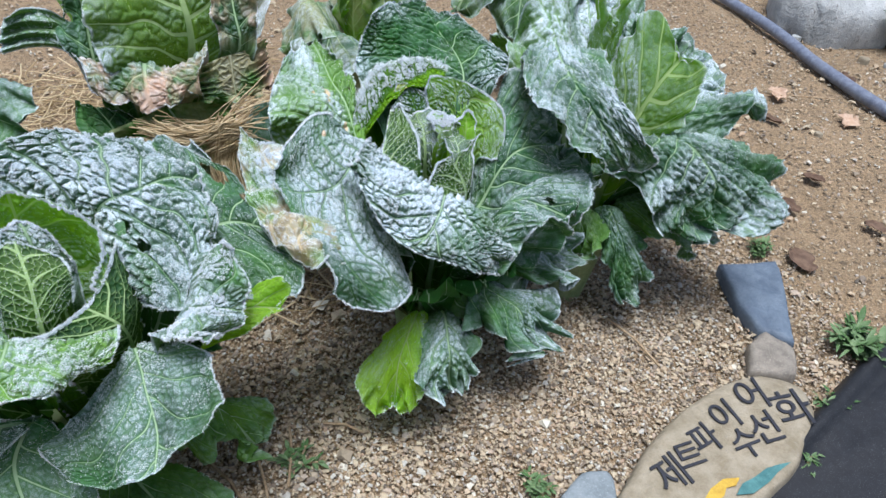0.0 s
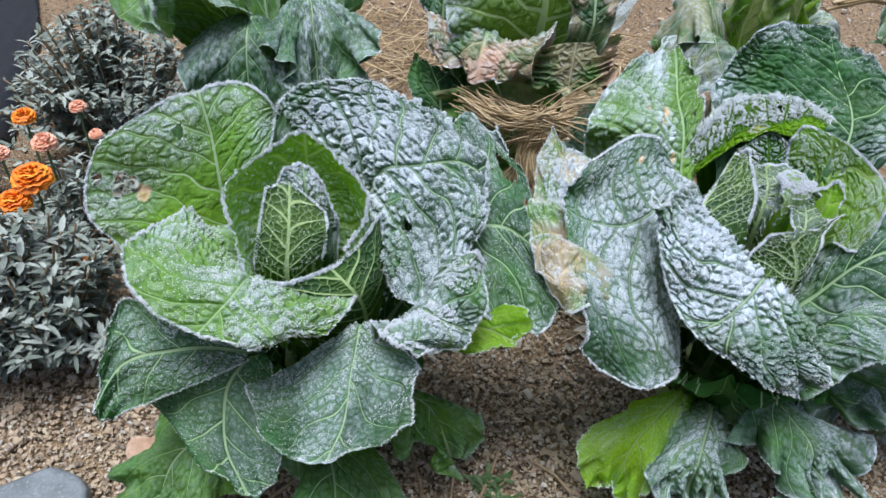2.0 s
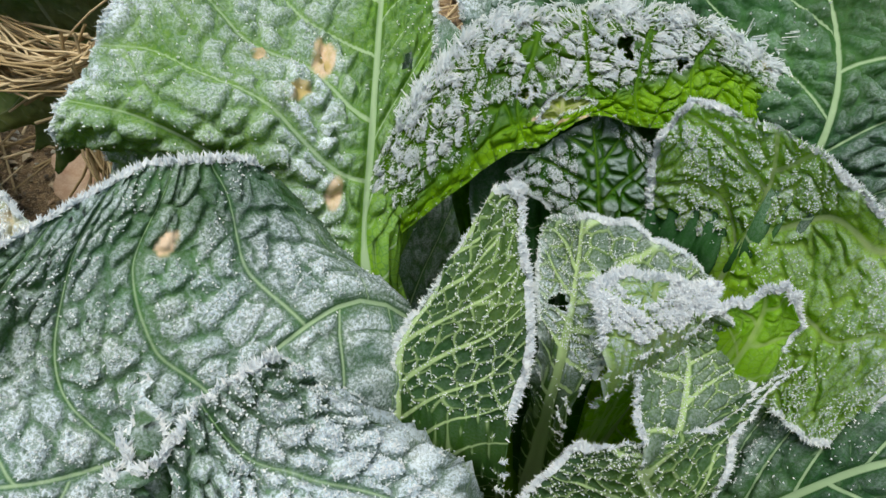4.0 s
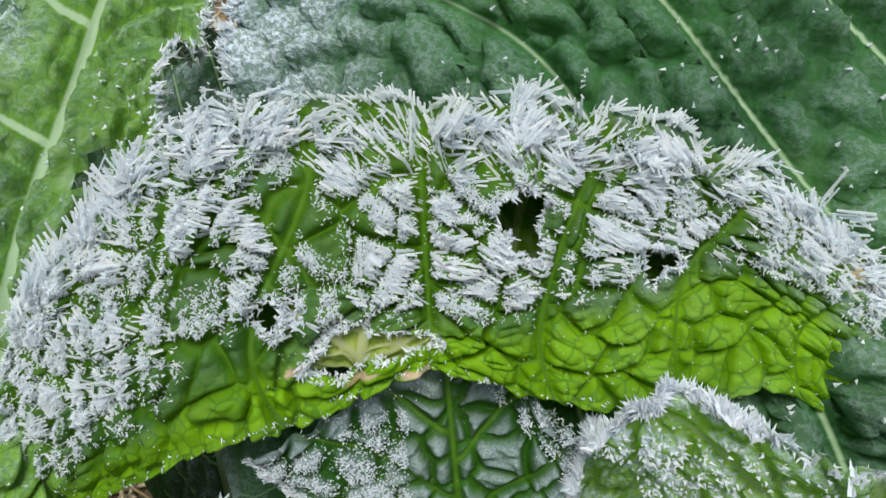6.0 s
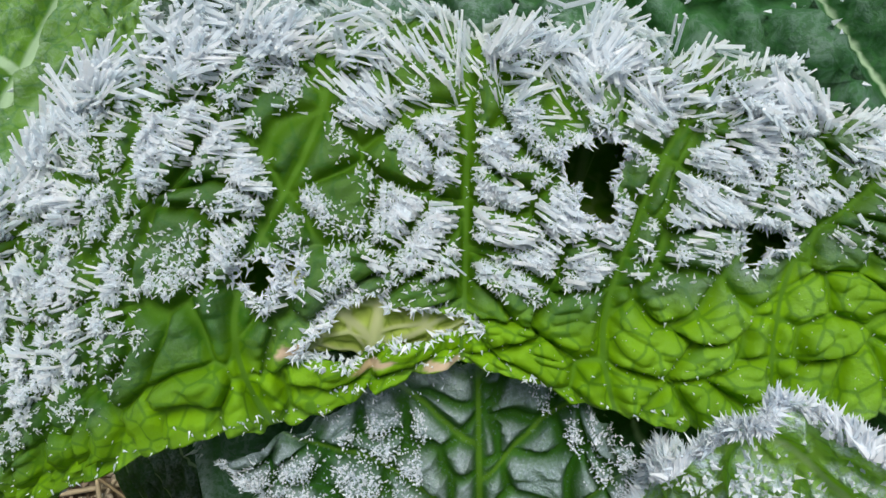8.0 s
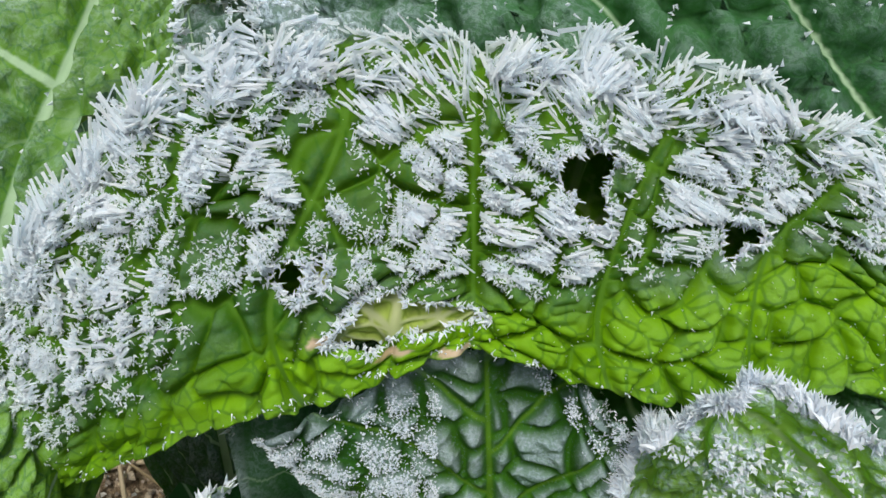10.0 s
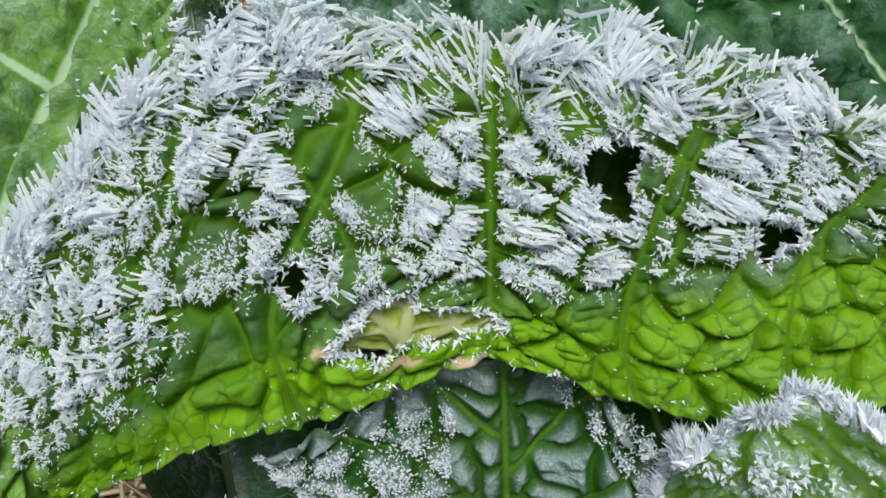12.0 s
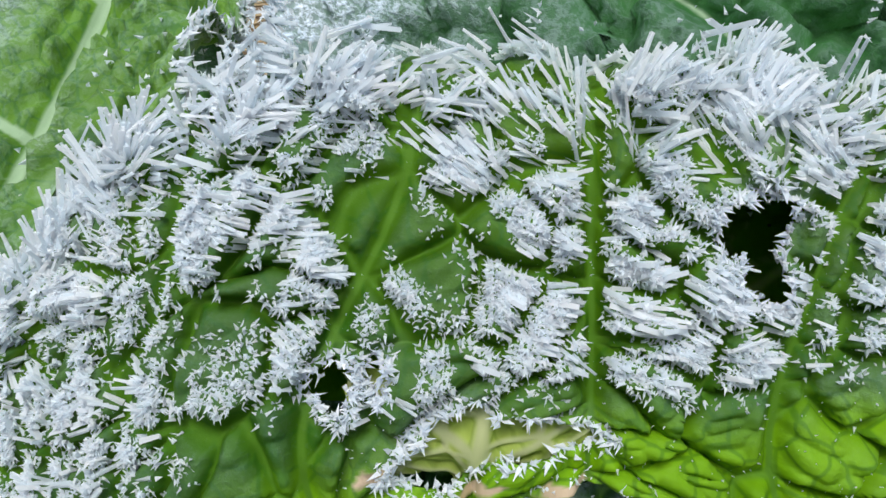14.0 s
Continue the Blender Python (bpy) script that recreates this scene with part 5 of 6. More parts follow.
leaf(cab3, [(0.80, 0.83, 0.12), (0.812, 0.795, 0.33), (0.858, 0.80, 0.418), (0.900, 0.81, 0.455)], (0.848, 0.888, 0.465), (0.895, 0.755, 0.385), seed=42, latsp=0.045, res=(110, 100), cell=0.018, vw=0.74, blunt=3, mat=MAT_HEART, frost=0.45, yel=0.28, yel_base=0.2, pucker=0.003, ruffle=0.006, net=0.6, fringe=1800, label="pale heart leaf with bright ribs", rib=0.006)
leaf(cab3, [B, (0.835, 0.790, 0.30), (0.880, 0.755, 0.348), (0.935, 0.700, 0.290), (0.945, 0.675, 0.215)], (1.065, 0.730, 0.285), (0.800, 0.752, 0.290), seed=43, cell=0.016, res=(120, 100), vw=0.70, blunt=3, frost=0.45, pucker=0.006, ruffle=0.014, fringe=1600, grains=3500, label="crumpled dark leaf drooping forward")
leaf(cab3, [B, (0.90, 0.86, 0.27), (0.985, 0.87, 0.36), (1.075, 0.86, 0.33)], (1.02, 0.955, 0.365), (1.035, 0.775, 0.315), seed=44, res=R2, frost=0.7, pucker=0.005, ruffle=0.014, fringe=900, grains=1800, label="dark frosted side leaf")
leaf(cab3, [B, (0.835, 0.93, 0.28), (0.865, 1.0, 0.42), (0.885, 1.06, 0.46)], (0.77, 1.02, 0.44), (0.98, 0.985, 0.42), seed=45, res=R2, frost=0.7, pucker=0.004, fringe=900, grains=1500, label="upright frosted leaf behind")
leaf(cab3, [B, (0.775, 0.90, 0.30), (0.745, 0.945, 0.42), (0.71, 0.985, 0.39)], (0.655, 0.915, 0.385), (0.80, 1.0, 0.435), seed=46, res=R2, frost=0.6, yel=0.6, pucker=0.004, fringe=900, grains=1500, label="pale folded leaf")
leaf(cab3, [(0.80, 0.85, 0.15), (0.812, 0.885, 0.36), (0.822, 0.895, 0.485)], (0.775, 0.885, 0.46), (0.868, 0.925, 0.455), seed=47, res=R2, mat=MAT_HEART, frost=0.8, yel=0.3, fringe=900, grains=1200, label="curled inner leaf")
leaf(cab3, [(0.80, 0.85, 0.15), (0.845, 0.87, 0.34), (0.90, 0.90, 0.44)], (0.87, 0.96, 0.44), (0.95, 0.86, 0.41), seed=48, res=R2, frost=0.7, fringe=900, grains=1200, pucker=0.005, label="blistered inner leaf")
leaf(cab3, [B, (0.80, 0.765, 0.22), (0.815, 0.725, 0.17), (0.815, 0.700, 0.08)], (0.860, 0.735, 0.14), (0.780, 0.735, 0.15), seed=49, res=(100, 90), ragged=0.12, rib=0.002, frost=0.25, fringe=400, label="dark leaf hanging to the ground")
leaf(cab3, [B, (0.755, 0.79, 0.22), (0.735, 0.755, 0.22), (0.73, 0.735, 0.17)], (0.775, 0.745, 0.19), (0.695, 0.77, 0.20), seed=50, res=(80, 70), frost=0.1, yel=0.4, fringe=400, label="dark lower leaf")
leaf(cab3, [B, (0.87, 0.79, 0.22), (0.93, 0.755, 0.20), (0.955, 0.735, 0.14)], (0.985, 0.775, 0.17), (0.895, 0.715, 0.17), seed=51, res=(80, 70), frost=0.25, yel=0.3, fringe=400, label="lower leaf with a yellow edge")
leaf(cab3, [B, (0.90, 0.80, 0.20), (0.99, 0.80, 0.20), (1.05, 0.79, 0.10)], (1.02, 0.86, 0.16), (0.99, 0.73, 0.15), seed=52, res=(60, 50), frost=0.3, fringe=400, label="dark lower leaf")


def back_cabbage(place, height, spread, seed, label, n=8, wil=0.1):
    """A cabbage of the row behind: upright heart leaves and outer leaves that arch over."""
    rng = np.random.default_rng(seed)
    ob = cabbage(place, label)
    c = np.array([*place, 0.0])
    for k in range(n + 5):
        outer = k < n
        a = 6.283 * k / n + rng.uniform(-0.3, 0.3) if outer else 6.283 * k / 5 + rng.uniform(-0.3, 0.3)
        d, sd = np.array([np.cos(a), np.sin(a), 0]), np.array([-np.sin(a), np.cos(a), 0])
        r, h = (spread * rng.uniform(0.85, 1.1), height * rng.uniform(0.7, 0.95)) if outer else (spread * 0.35, height * rng.uniform(0.92, 1.05))
        up = np.array([0, 0, 1.0])
        if outer:
            mid = [c + up * 0.06, c + d * r * 0.4 + up * h * 0.75, c + d * r * 0.75 + up * h, c + d * r * 1.05 + up * h * rng.uniform(0.45, 0.75)]
            m = mid[2]
            wd = rng.uniform(0.075, 0.10)
            lr = [m + sd * wd - up * 0.04 - d * 0.01, m - sd * wd - up * 0.03 - d * 0.01]
        else:
            mid = [c + up * 0.12, c + d * r * 0.9 + up * h * 0.6, c + d * r + up * h * 0.9, c + d * r * 0.8 + up * h]
            m = mid[2]
            lr = [m + sd * 0.07 - d * 0.02, m - sd * 0.07 - d * 0.02]
        leaf(ob, mid, lr[0], lr[1], seed=seed * 20 + k, vw=0.68, res=(48, 44), frost=rng.uniform(0.2, 0.5), yel=rng.uniform(0.05, 0.3) if outer else 0.4,
             wil=wil * rng.uniform(0, 1.5), fringe=350, ruffle=0.014, mat=MAT_OUTER if outer else MAT_HEART, pucker=0.003)
    return ob


cab4 = cabbage((-0.21, 1.24), "dark green cabbage with limp hanging leaves")
B = (-0.21, 1.24, 0.06)
leaf(cab4, [B, (-0.16, 1.17, 0.33), (-0.115, 1.11, 0.41), (-0.088, 1.035, 0.285)], (-0.03, 1.075, 0.36), (-0.165, 1.06, 0.335), seed=61, res=R2, frost=0.45, fringe=700, grains=800, label="limp leaf with a frosted tip")
leaf(cab4, [B, (-0.215, 1.15, 0.35), (-0.20, 1.08, 0.36), (-0.19, 1.02, 0.235)], (-0.10, 1.06, 0.28), (-0.30, 1.07, 0.31), seed=62, res=R2, frost=0.3, fringe=600, label="broad limp leaf")
leaf(cab4, [B, (-0.28, 1.16, 0.36), (-0.31, 1.10, 0.42), (-0.30, 1.03, 0.36)], (-0.22, 1.07, 0.40), (-0.38, 1.10, 0.37), seed=63, res=R2, frost=0.35, yel=0.4, fringe=600, label="bright green outer leaf")
leaf(cab4, [B, (-0.13, 1.16, 0.18), (-0.10, 1.12, 0.17), (-0.09, 1.08, 0.06)], (-0.03, 1.12, 0.12), (-0.15, 1.08, 0.12), seed=64, res=(50, 45), frost=0.05, yel=0.3, label="lower leaf, yellow below")
leaf(cab4, [B, (-0.22, 1.14, 0.20), (-0.22, 1.09, 0.18), (-0.22, 1.05, 0.06)], (-0.14, 1.07, 0.13), (-0.30, 1.08, 0.13), seed=65, res=(50, 45), frost=0.05, label="dark lower leaf")
leaf(cab4, [B, (-0.32, 1.15, 0.20), (-0.36, 1.10, 0.18), (-0.37, 1.05, 0.08)], (-0.29, 1.05, 0.13), (-0.43, 1.12, 0.14), seed=66, res=(50, 45), frost=0.07, label="dark lower leaf")
for k, (dx, dy) in enumerate(((0.13, 0.02), (0.06, 0.13), (-0.08, 0.14), (-0.15, 0.02), (0.02, -0.02))):
    leaf(cab4, [B, (-0.21 + dx * 0.8, 1.24 + dy * 0.8, 0.35), (-0.21 + dx, 1.24 + dy, 0.46), (-0.21 + dx * 1.2, 1.24 + dy * 1.2, 0.50)], (-0.21 + dx + dy * 0.6 + 0.02, 1.24 + dy - dx * 0.6, 0.45), (-0.21 + dx - dy * 0.6 - 0.02, 1.24 + dy + dx * 0.6, 0.45), seed=70 + k, res=(50, 45), frost=0.4, yel=0.2, fringe=400, label="upright leaf")

cab5 = cabbage((0.17, 1.13), "cabbage tied with straw, its outer leaves withered")
B = (0.17, 1.13, 0.08)
leaf(cab5, [(0.19, 1.14, 0.20), (0.205, 1.07, 0.37), (0.212, 1.035, 0.48), (0.19, 1.07, 0.585)], (0.085, 1.02, 0.475), (0.275, 1.055, 0.50), seed=81, waist=1.5, latsp=0.040, cell=0.018, net=0.8, vw=0.78, res=(130, 120), mat=MAT_LACE, frost=0.5, frost_rim=0.7, yel=0.3, yel_base=0.4, fringe=2600, pucker=0.004, label="bright pale-green upright leaf", rib=0.006)
leaf(cab5, cage=[[(0.237, 0.991, 0.452), (0.177, 1.001, 0.429), (0.113, 1.021, 0.433), (0.056, 1.034, 0.435)],
           [(0.222, 0.969, 0.434), (0.173, 0.975, 0.414), (0.113, 0.995, 0.409), (0.064, 1.008, 0.427)],
           [(0.198, 0.969, 0.415), (0.170, 0.968, 0.389), (0.127, 0.987, 0.385), (0.076, 1.001, 0.407)]],
     stem=[((0.170, 1.100, 0.100), 0.12), ((0.156, 1.047, 0.302), 0.5)], seed=82, ragged=0.10, res=(110, 90), frost=0.3, wil=2.2, yel=0.2, fringe=1200, ruffle=0.012, pucker=0.003, label="withered pinkish leaf folded down")
leaf(cab5, cage=[[(0.063, 1.009, 0.333), (0.096, 1.000, 0.318), (0.132, 0.994, 0.315)],
           [(0.045, 1.018, 0.359), (0.089, 1.009, 0.355), (0.130, 1.002, 0.351)],
           [(0.048, 1.029, 0.388), (0.075, 1.021, 0.379), (0.106, 1.014, 0.373)]],
     stem=[((0.170, 1.100, 0.100), 0.12), ((0.126, 1.040, 0.233), 0.5)], seed=83, ragged=0.03, res=(80, 70), frost=0.06, fringe=300, pucker=0.0015, rib=0.0022, latsp=0.024, label="dark ribbed leaf below the tie")
leaf(cab5, cage=[[(0.059, 1.046, 0.439), (0.086, 1.038, 0.434), (0.119, 1.034, 0.445)],
           [(0.047, 1.061, 0.472), (0.086, 1.050, 0.471), (0.126, 1.043, 0.480)],
           [(0.056, 1.075, 0.505), (0.087, 1.071, 0.518), (0.117, 1.061, 0.512)]],
     stem=[((0.170, 1.100, 0.100), 0.12), ((0.121, 1.064, 0.304), 0.5)], seed=84, ragged=0.05, res=(90, 80), frost=0.25, fringe=700, rib=0.002, pucker=0.0018, holes=[((0.059, 1.066, 0.488), 1, 0.008, 1.0), ((0.087, 1.067, 0.509), 2, 0.005, 1.0)], label="dark rounded leaf with eaten holes")
leaf(cab5, cage=[[(0.045, 1.063, 0.444), (0.049, 1.070, 0.468), (0.047, 1.079, 0.494)],
           [(0.013, 1.068, 0.448), (0.010, 1.076, 0.471), (0.016, 1.084, 0.498)],
           [(-0.023, 1.071, 0.442), (-0.023, 1.077, 0.462), (-0.009, 1.082, 0.490)]],
     stem=[((0.170, 1.100, 0.100), 0.12), ((0.096, 1.082, 0.321), 0.5)], seed=85, ragged=0.06, res=(80, 70), frost=0.3, yel=0.25, rib=0.001, fringe=900, grains=900, pucker=0.002, label="frosted pale leaf")
leaf(cab5, cage=[[(0.246, 1.004, 0.466), (0.274, 0.997, 0.469), (0.298, 0.994, 0.478)],
           [(0.240, 1.017, 0.499), (0.271, 1.009, 0.501), (0.303, 1.003, 0.508)],
           [(0.243, 1.032, 0.530), (0.270, 1.028, 0.540), (0.298, 1.018, 0.535)]],
     stem=[((0.210, 1.090, 0.250), 0.3), ((0.245, 1.035, 0.390), 0.8)], seed=86, ragged=0.08, res=(80, 70), frost=0.12, wil=0.1, wil_edge=1.4, fringe=400, pucker=0.0018, rib=0.002, label="dark leaf with brown dead edges")
leaf(cab5, cage=[[(0.208, 1.000, 0.425), (0.239, 1.000, 0.439), (0.278, 1.000, 0.448), (0.314, 1.000, 0.464)],
           [(0.204, 0.985, 0.406), (0.238, 0.985, 0.405), (0.278, 0.985, 0.408), (0.314, 0.985, 0.432)],
           [(0.200, 0.980, 0.386), (0.235, 0.980, 0.382), (0.284, 0.980, 0.377), (0.318, 0.980, 0.395)]],
     seed=87, ragged=0.22, res=(100, 80), frost=0.12, wil=0.45, wil_edge=0.6, yel=0.25, ruffle=0.012, pucker=0.002, rib=0.0016, label="shrivelled brown-green leaf hanging by the tie")
leaf(cab5, cage=[[(0.083, 1.000, 0.351), (0.166, 1.000, 0.374), (0.255, 1.000, 0.383)],
           [(0.100, 0.990, 0.323), (0.185, 0.990, 0.336), (0.257, 0.990, 0.350)],
           [(0.126, 0.985, 0.282), (0.205, 0.985, 0.290), (0.261, 0.985, 0.307)],
           [(0.140, 1.010, 0.220), (0.205, 1.000, 0.220), (0.261, 1.010, 0.230)]],
     seed=91, ragged=0.08, res=(90, 80), frost=0.03, yel=0.25, wil=0.25, rib=0.0016, pucker=0.002, label="dark olive leaf behind the straw tie")
leaf(cab5, [B, (0.24, 1.02, 0.14), (0.26, 0.98, 0.17), (0.28, 0.95, 0.10)], (0.32, 1.0, 0.14), (0.20, 0.96, 0.13), seed=88, res=(50, 45), frost=0.2, yel=0.35, wil=0.4, ragged=0.2, label="ragged lower leaf")
leaf(cab5, [B, (0.22, 1.15, 0.35), (0.27, 1.17, 0.47), (0.31, 1.18, 0.50)], (0.24, 1.25, 0.46), (0.33, 1.1, 0.46), seed=89, res=(50, 45), frost=0.5, wil=0.4, fringe=400, label="frosted leaf behind")
leaf(cab5, [B, (0.15, 1.2, 0.35), (0.13, 1.22, 0.5), (0.12, 1.23, 0.56)], (0.05, 1.2, 0.48), (0.22, 1.2, 0.48), seed=90, res=(50, 45), frost=0.4, yel=0.3, fringe=400, mat=MAT_HEART, label="heart leaf")
back_cabbage((0.66, 1.56), 0.38, 0.17, 6, "old cabbage with dark and withered leaves, straw on top", 8, 0.6)
back_cabbage((1.17, 1.74), 0.36, 0.19, 7, "dark cabbage standing at the end of the back row", 9, 0.1)


# ---- straw ----
def tubes(name, lines, radius, mat, parent=None, sides=5, label="", category="", kind=""):
    """Thin stems: one closed tube along each line of points."""
    vs, fs, off = [], [], 0
    for line, r in zip(lines, radius):
        p = np.asarray(line, float)
        t = np.gradient(p, axis=0)
        t /= np.linalg.norm(t, axis=1, keepdims=True)
        a = np.cross(t, np.array([0.31, 0.17, 0.93]))
        a /= np.linalg.norm(a, axis=1, keepdims=True)
        b = np.cross(t, a)
        ang = np.arange(sides) * 2 * np.pi / sides
        ring = p[:, None] + r * (a[:, None] * np.cos(ang)[None, :, None] + b[:, None] * np.sin(ang)[None, :, None])
        n = len(p)
        vs.append(ring.reshape(-1, 3))
        i = np.arange((n - 1) * sides).reshape(n - 1, sides)
        nx = np.roll(i, -1, axis=1)
        fs.append(np.stack([i, nx, nx + sides, i + sides], -1).reshape(-1, 4) + off)
        off += n * sides
    ob = put(name, raw_mesh(name, np.concatenate(vs), np.concatenate(fs)), mat, parent)
    return tagged(ob, label, category, kind=kind)


def straw_tie():
    rng = np.random.default_rng(5)
    ob = thing("straw_tie", (0.17, 1.0, 0.0), "dry straw rope knotted round the cabbage, loose ends", "straw")
    lines, loose = [], []
    knot = np.array((0.232, 0.950, 0.358))
    for k in range(110):   # from the leaves to the knot, and the short wraps round it
        e = rng.normal(0, 1, 3)
        a = rng.uniform()
        start = np.array((0.115 + 0.06 * a, 0.972 - 0.006 * a, 0.372 - 0.03 * rng.uniform())) + e * 0.006
        lines.append(spline([start, (start + knot) / 2 + e[::-1] * 0.006 + (0, -0.012, -0.012 * a), knot + e * (0.008, 0.004, 0.008)], np.linspace(0, 1, 8)) + rng.normal(0, 0.0012, (8, 3)))
    for k in range(70):
        e = rng.normal(0, 1, 3)
        c = knot + (rng.uniform(-0.02, 0.02), -0.004, rng.uniform(-0.03, 0.012))
        d = np.array((rng.uniform(0.015, 0.03), 0.004 * e[0], 0.008 + 0.004 * e[1]))
        lines.append(spline([c - d, c + (0, -0.008, 0.003 * e[2]), c + d], np.linspace(0, 1, 6)))
    for k in range(130):  # the tail hanging from the knot
        e = rng.normal(0, 1, 3)
        loose.append(spline([knot + e * 0.008, knot + (-0.004 + e[0] * 0.010, -0.010, -0.045), knot + (-0.010 + e[1] * 0.026, -0.015 + e[2] * 0.01, -0.10 - 0.05 * rng.uniform())], np.linspace(0, 1, 6)))
    for k in range(46):   # ends that stick out sideways
        e = rng.normal(0, 1, 3)
        way = np.array((1.0, 0.1 * e[0], 0.5 + 0.45 * e[1])) if k % 3 else np.array((-1.0, 0.1 * e[0], -0.5 + 0.35 * e[1]))
        loose.append(spline([knot + e * 0.008, knot + e * 0.008 + way * 0.025, knot + e * 0.008 + way * rng.uniform(0.04, 0.07) - (0, 0, 0.006)], np.linspace(0, 1, 5)))
    tubes("band", lines, rng.uniform(0.0005, 0.0011, len(lines)), MAT_STRAW, ob, label="twisted straw band round the leaves", kind="stuff")
    tubes("loose_end", loose[:130], rng.uniform(0.0005, 0.0011, 130), MAT_STRAW, ob, label="loose straw hanging from the knot", kind="stuff")
    tubes("loose_end", loose[130:], rng.uniform(0.0005, 0.0010, 46), MAT_STRAW, ob, label="loose straw sticking out sideways", kind="stuff")


straw_tie()


def straw_mulch():
    rng = np.random.default_rng(8)
    lines = []
    for k in range(900):
        c = np.array([rng.uniform(-0.3, 0.5), rng.uniform(1.0, 2.0), 0.006 + 0.035 * rng.uniform() ** 2])
        a, ln, tilt = rng.uniform(0, 3.14), rng.uniform(0.05, 0.2), rng.normal(0, 0.08)
        d = np.array([np.cos(a), np.sin(a), tilt]) * ln / 2
        bend = rng.normal(0, 0.012, 3) * (1, 1, 0.4)
        pts = np.array([c - d, c + bend, c + d])
        pts[:, 2] = np.maximum(pts[:, 2], 0.004)
        lines.append(pts)
    for k in range(160):
        c = np.array([rng.uniform(0.05, 0.75), rng.uniform(0.92, 1.15), 0.006 + 0.02 * rng.uniform() ** 2])
        a, ln = rng.uniform(0, 3.14), rng.uniform(0.05, 0.16)
        d = np.array([np.cos(a), np.sin(a), 0.03]) * ln / 2
        lines.append(np.array([c - d, c + rng.normal(0, 0.006, 3), c + d]))
    tubes("straw_mulch", lines, rng.uniform(0.0008, 0.002, len(lines)), MAT_STRAW, label="dry tan straw strewn on the soil", category="straw", kind="stuff")
    lines = []
    for k in range(14):
        e = rng.normal(0, 0.012, 3)
        lines.append(np.array([(0.76 + e[0], 1.50 + e[1], 0.36 + e[2]), (0.84 + e[0], 1.53 + e[1], 0.375 + e[2]), (0.93 + e[1], 1.55 + e[2], 0.37 + e[0])]))
    tubes("straw_bunch", lines, rng.uniform(0.002, 0.004, len(lines)), MAT_STRAW, label="cut straw ends lying across a cabbage", category="straw", kind="stuff")
    lines = []
    for x, y, a, ln in ((0.83, 0.66, 1.7, 0.13), (-0.035, 0.57, 0.9, 0.11), (0.18, 0.60, 1.5, 0.12), (0.225, 0.64, 1.3, 0.10), (0.31, 0.66, 2.5, 0.06), (1.55, 1.05, 0.4, 0.25), (1.9, 1.35, 2.8, 0.3), (0.14, 0.62, 1.9, 0.09)):
        d = np.array([np.cos(a), np.sin(a), 0]) * ln / 2
        lines.append(np.array([(x, y, 0.009) - d, (x + 0.004, y, 0.014), (x, y, 0.009) + d]))
    for k, line in enumerate(lines):
        tubes("dry_stem", [line], [0.0022], MAT_TWIG, label="dry pale plant stem lying on the gravel", category="stem")


straw_mulch()


# ---- stones, sign, hose, sheet ----
def slab(name, outline, height, mat, label, category, seed=0, parent=None, dome=0.25, base=0.0, n=9, rough=0.003, tilt=(0, 0), round_=0.6):
    """A stone from its outline in plan: rounded upper edge, uneven top."""
    o = np.array(outline, float)
    c = o.mean(0)
    k = len(o)
    t = np.linspace(0, 1, 6 * k, endpoint=False)
    closed = np.vstack([o, o[:1]])
    ring = spline(np.c_[closed, np.zeros(k + 1)], t)[:, :2] * round_ + (1 - round_) * np.stack([np.interp(t * k, np.arange(k + 1), closed[:, q]) for q in (0, 1)], -1)
    m = len(ring)
    rows = [(1.0, base - 0.01), (1.02, base + height * 0.45), (0.985, base + height * 0.80), (0.94, base + height * 0.95)] + [(s, base + height * (1 + dome * (1 - s * s) * 0.3)) for s in np.linspace(0.85, 0.05, n)]
    v = []
    for s, z in rows:
        p = c + (ring - c) * s
        zz = z + rough * (value_noise(p[:, 0] * 40 + 60, p[:, 1] * 40 + 60, seed) - 0.5) * 2 + tilt[0] * (p[:, 0] - c[0]) + tilt[1] * (p[:, 1] - c[1])
        v.append(np.c_[p + rough * (value_noise(p[:, 0] * 60 + 9, p[:, 1] * 60 + 9 + z * 50, seed + 1) - 0.5)[:, None], zz])
    v = np.concatenate(v)
    i = np.arange((len(rows) - 1) * m).reshape(-1, m)
    nx = np.roll(i, -1, axis=1)
    f = np.stack([i, nx, nx + m, i + m], -1).reshape(-1, 4)
    me = raw_mesh(name, v, f)
    bm = bmesh.new()
    bm.from_mesh(me)
    bm.verts.ensure_lookup_table()
    bm.faces.new([bm.verts[(len(rows) - 1) * m + q] for q in range(m)])
    bmesh.ops.recalc_face_normals(bm, faces=bm.faces[:])
    bm.to_mesh(me)
    bm.free()
    ob = put(name, me, mat, parent)
    return tagged(ob, label, category) if label else ob


sign = thing("painted_stone_sign", (0.83, 0.43, 0.0), "flat pale stone hand-lettered in black with a painted daffodil", "sign")
slab("stone", [(0.619, 0.408), (0.733, 0.475), (0.856, 0.511), (0.948, 0.522), (1.017, 0.49), (1.014, 0.428), (0.945, 0.385), (0.90, 0.355), (0.83, 0.334), (0.735, 0.318), (0.64, 0.335)], 0.032, MAT_STONE, "", "", 5, sign, dome=0.1, rough=0.0015)


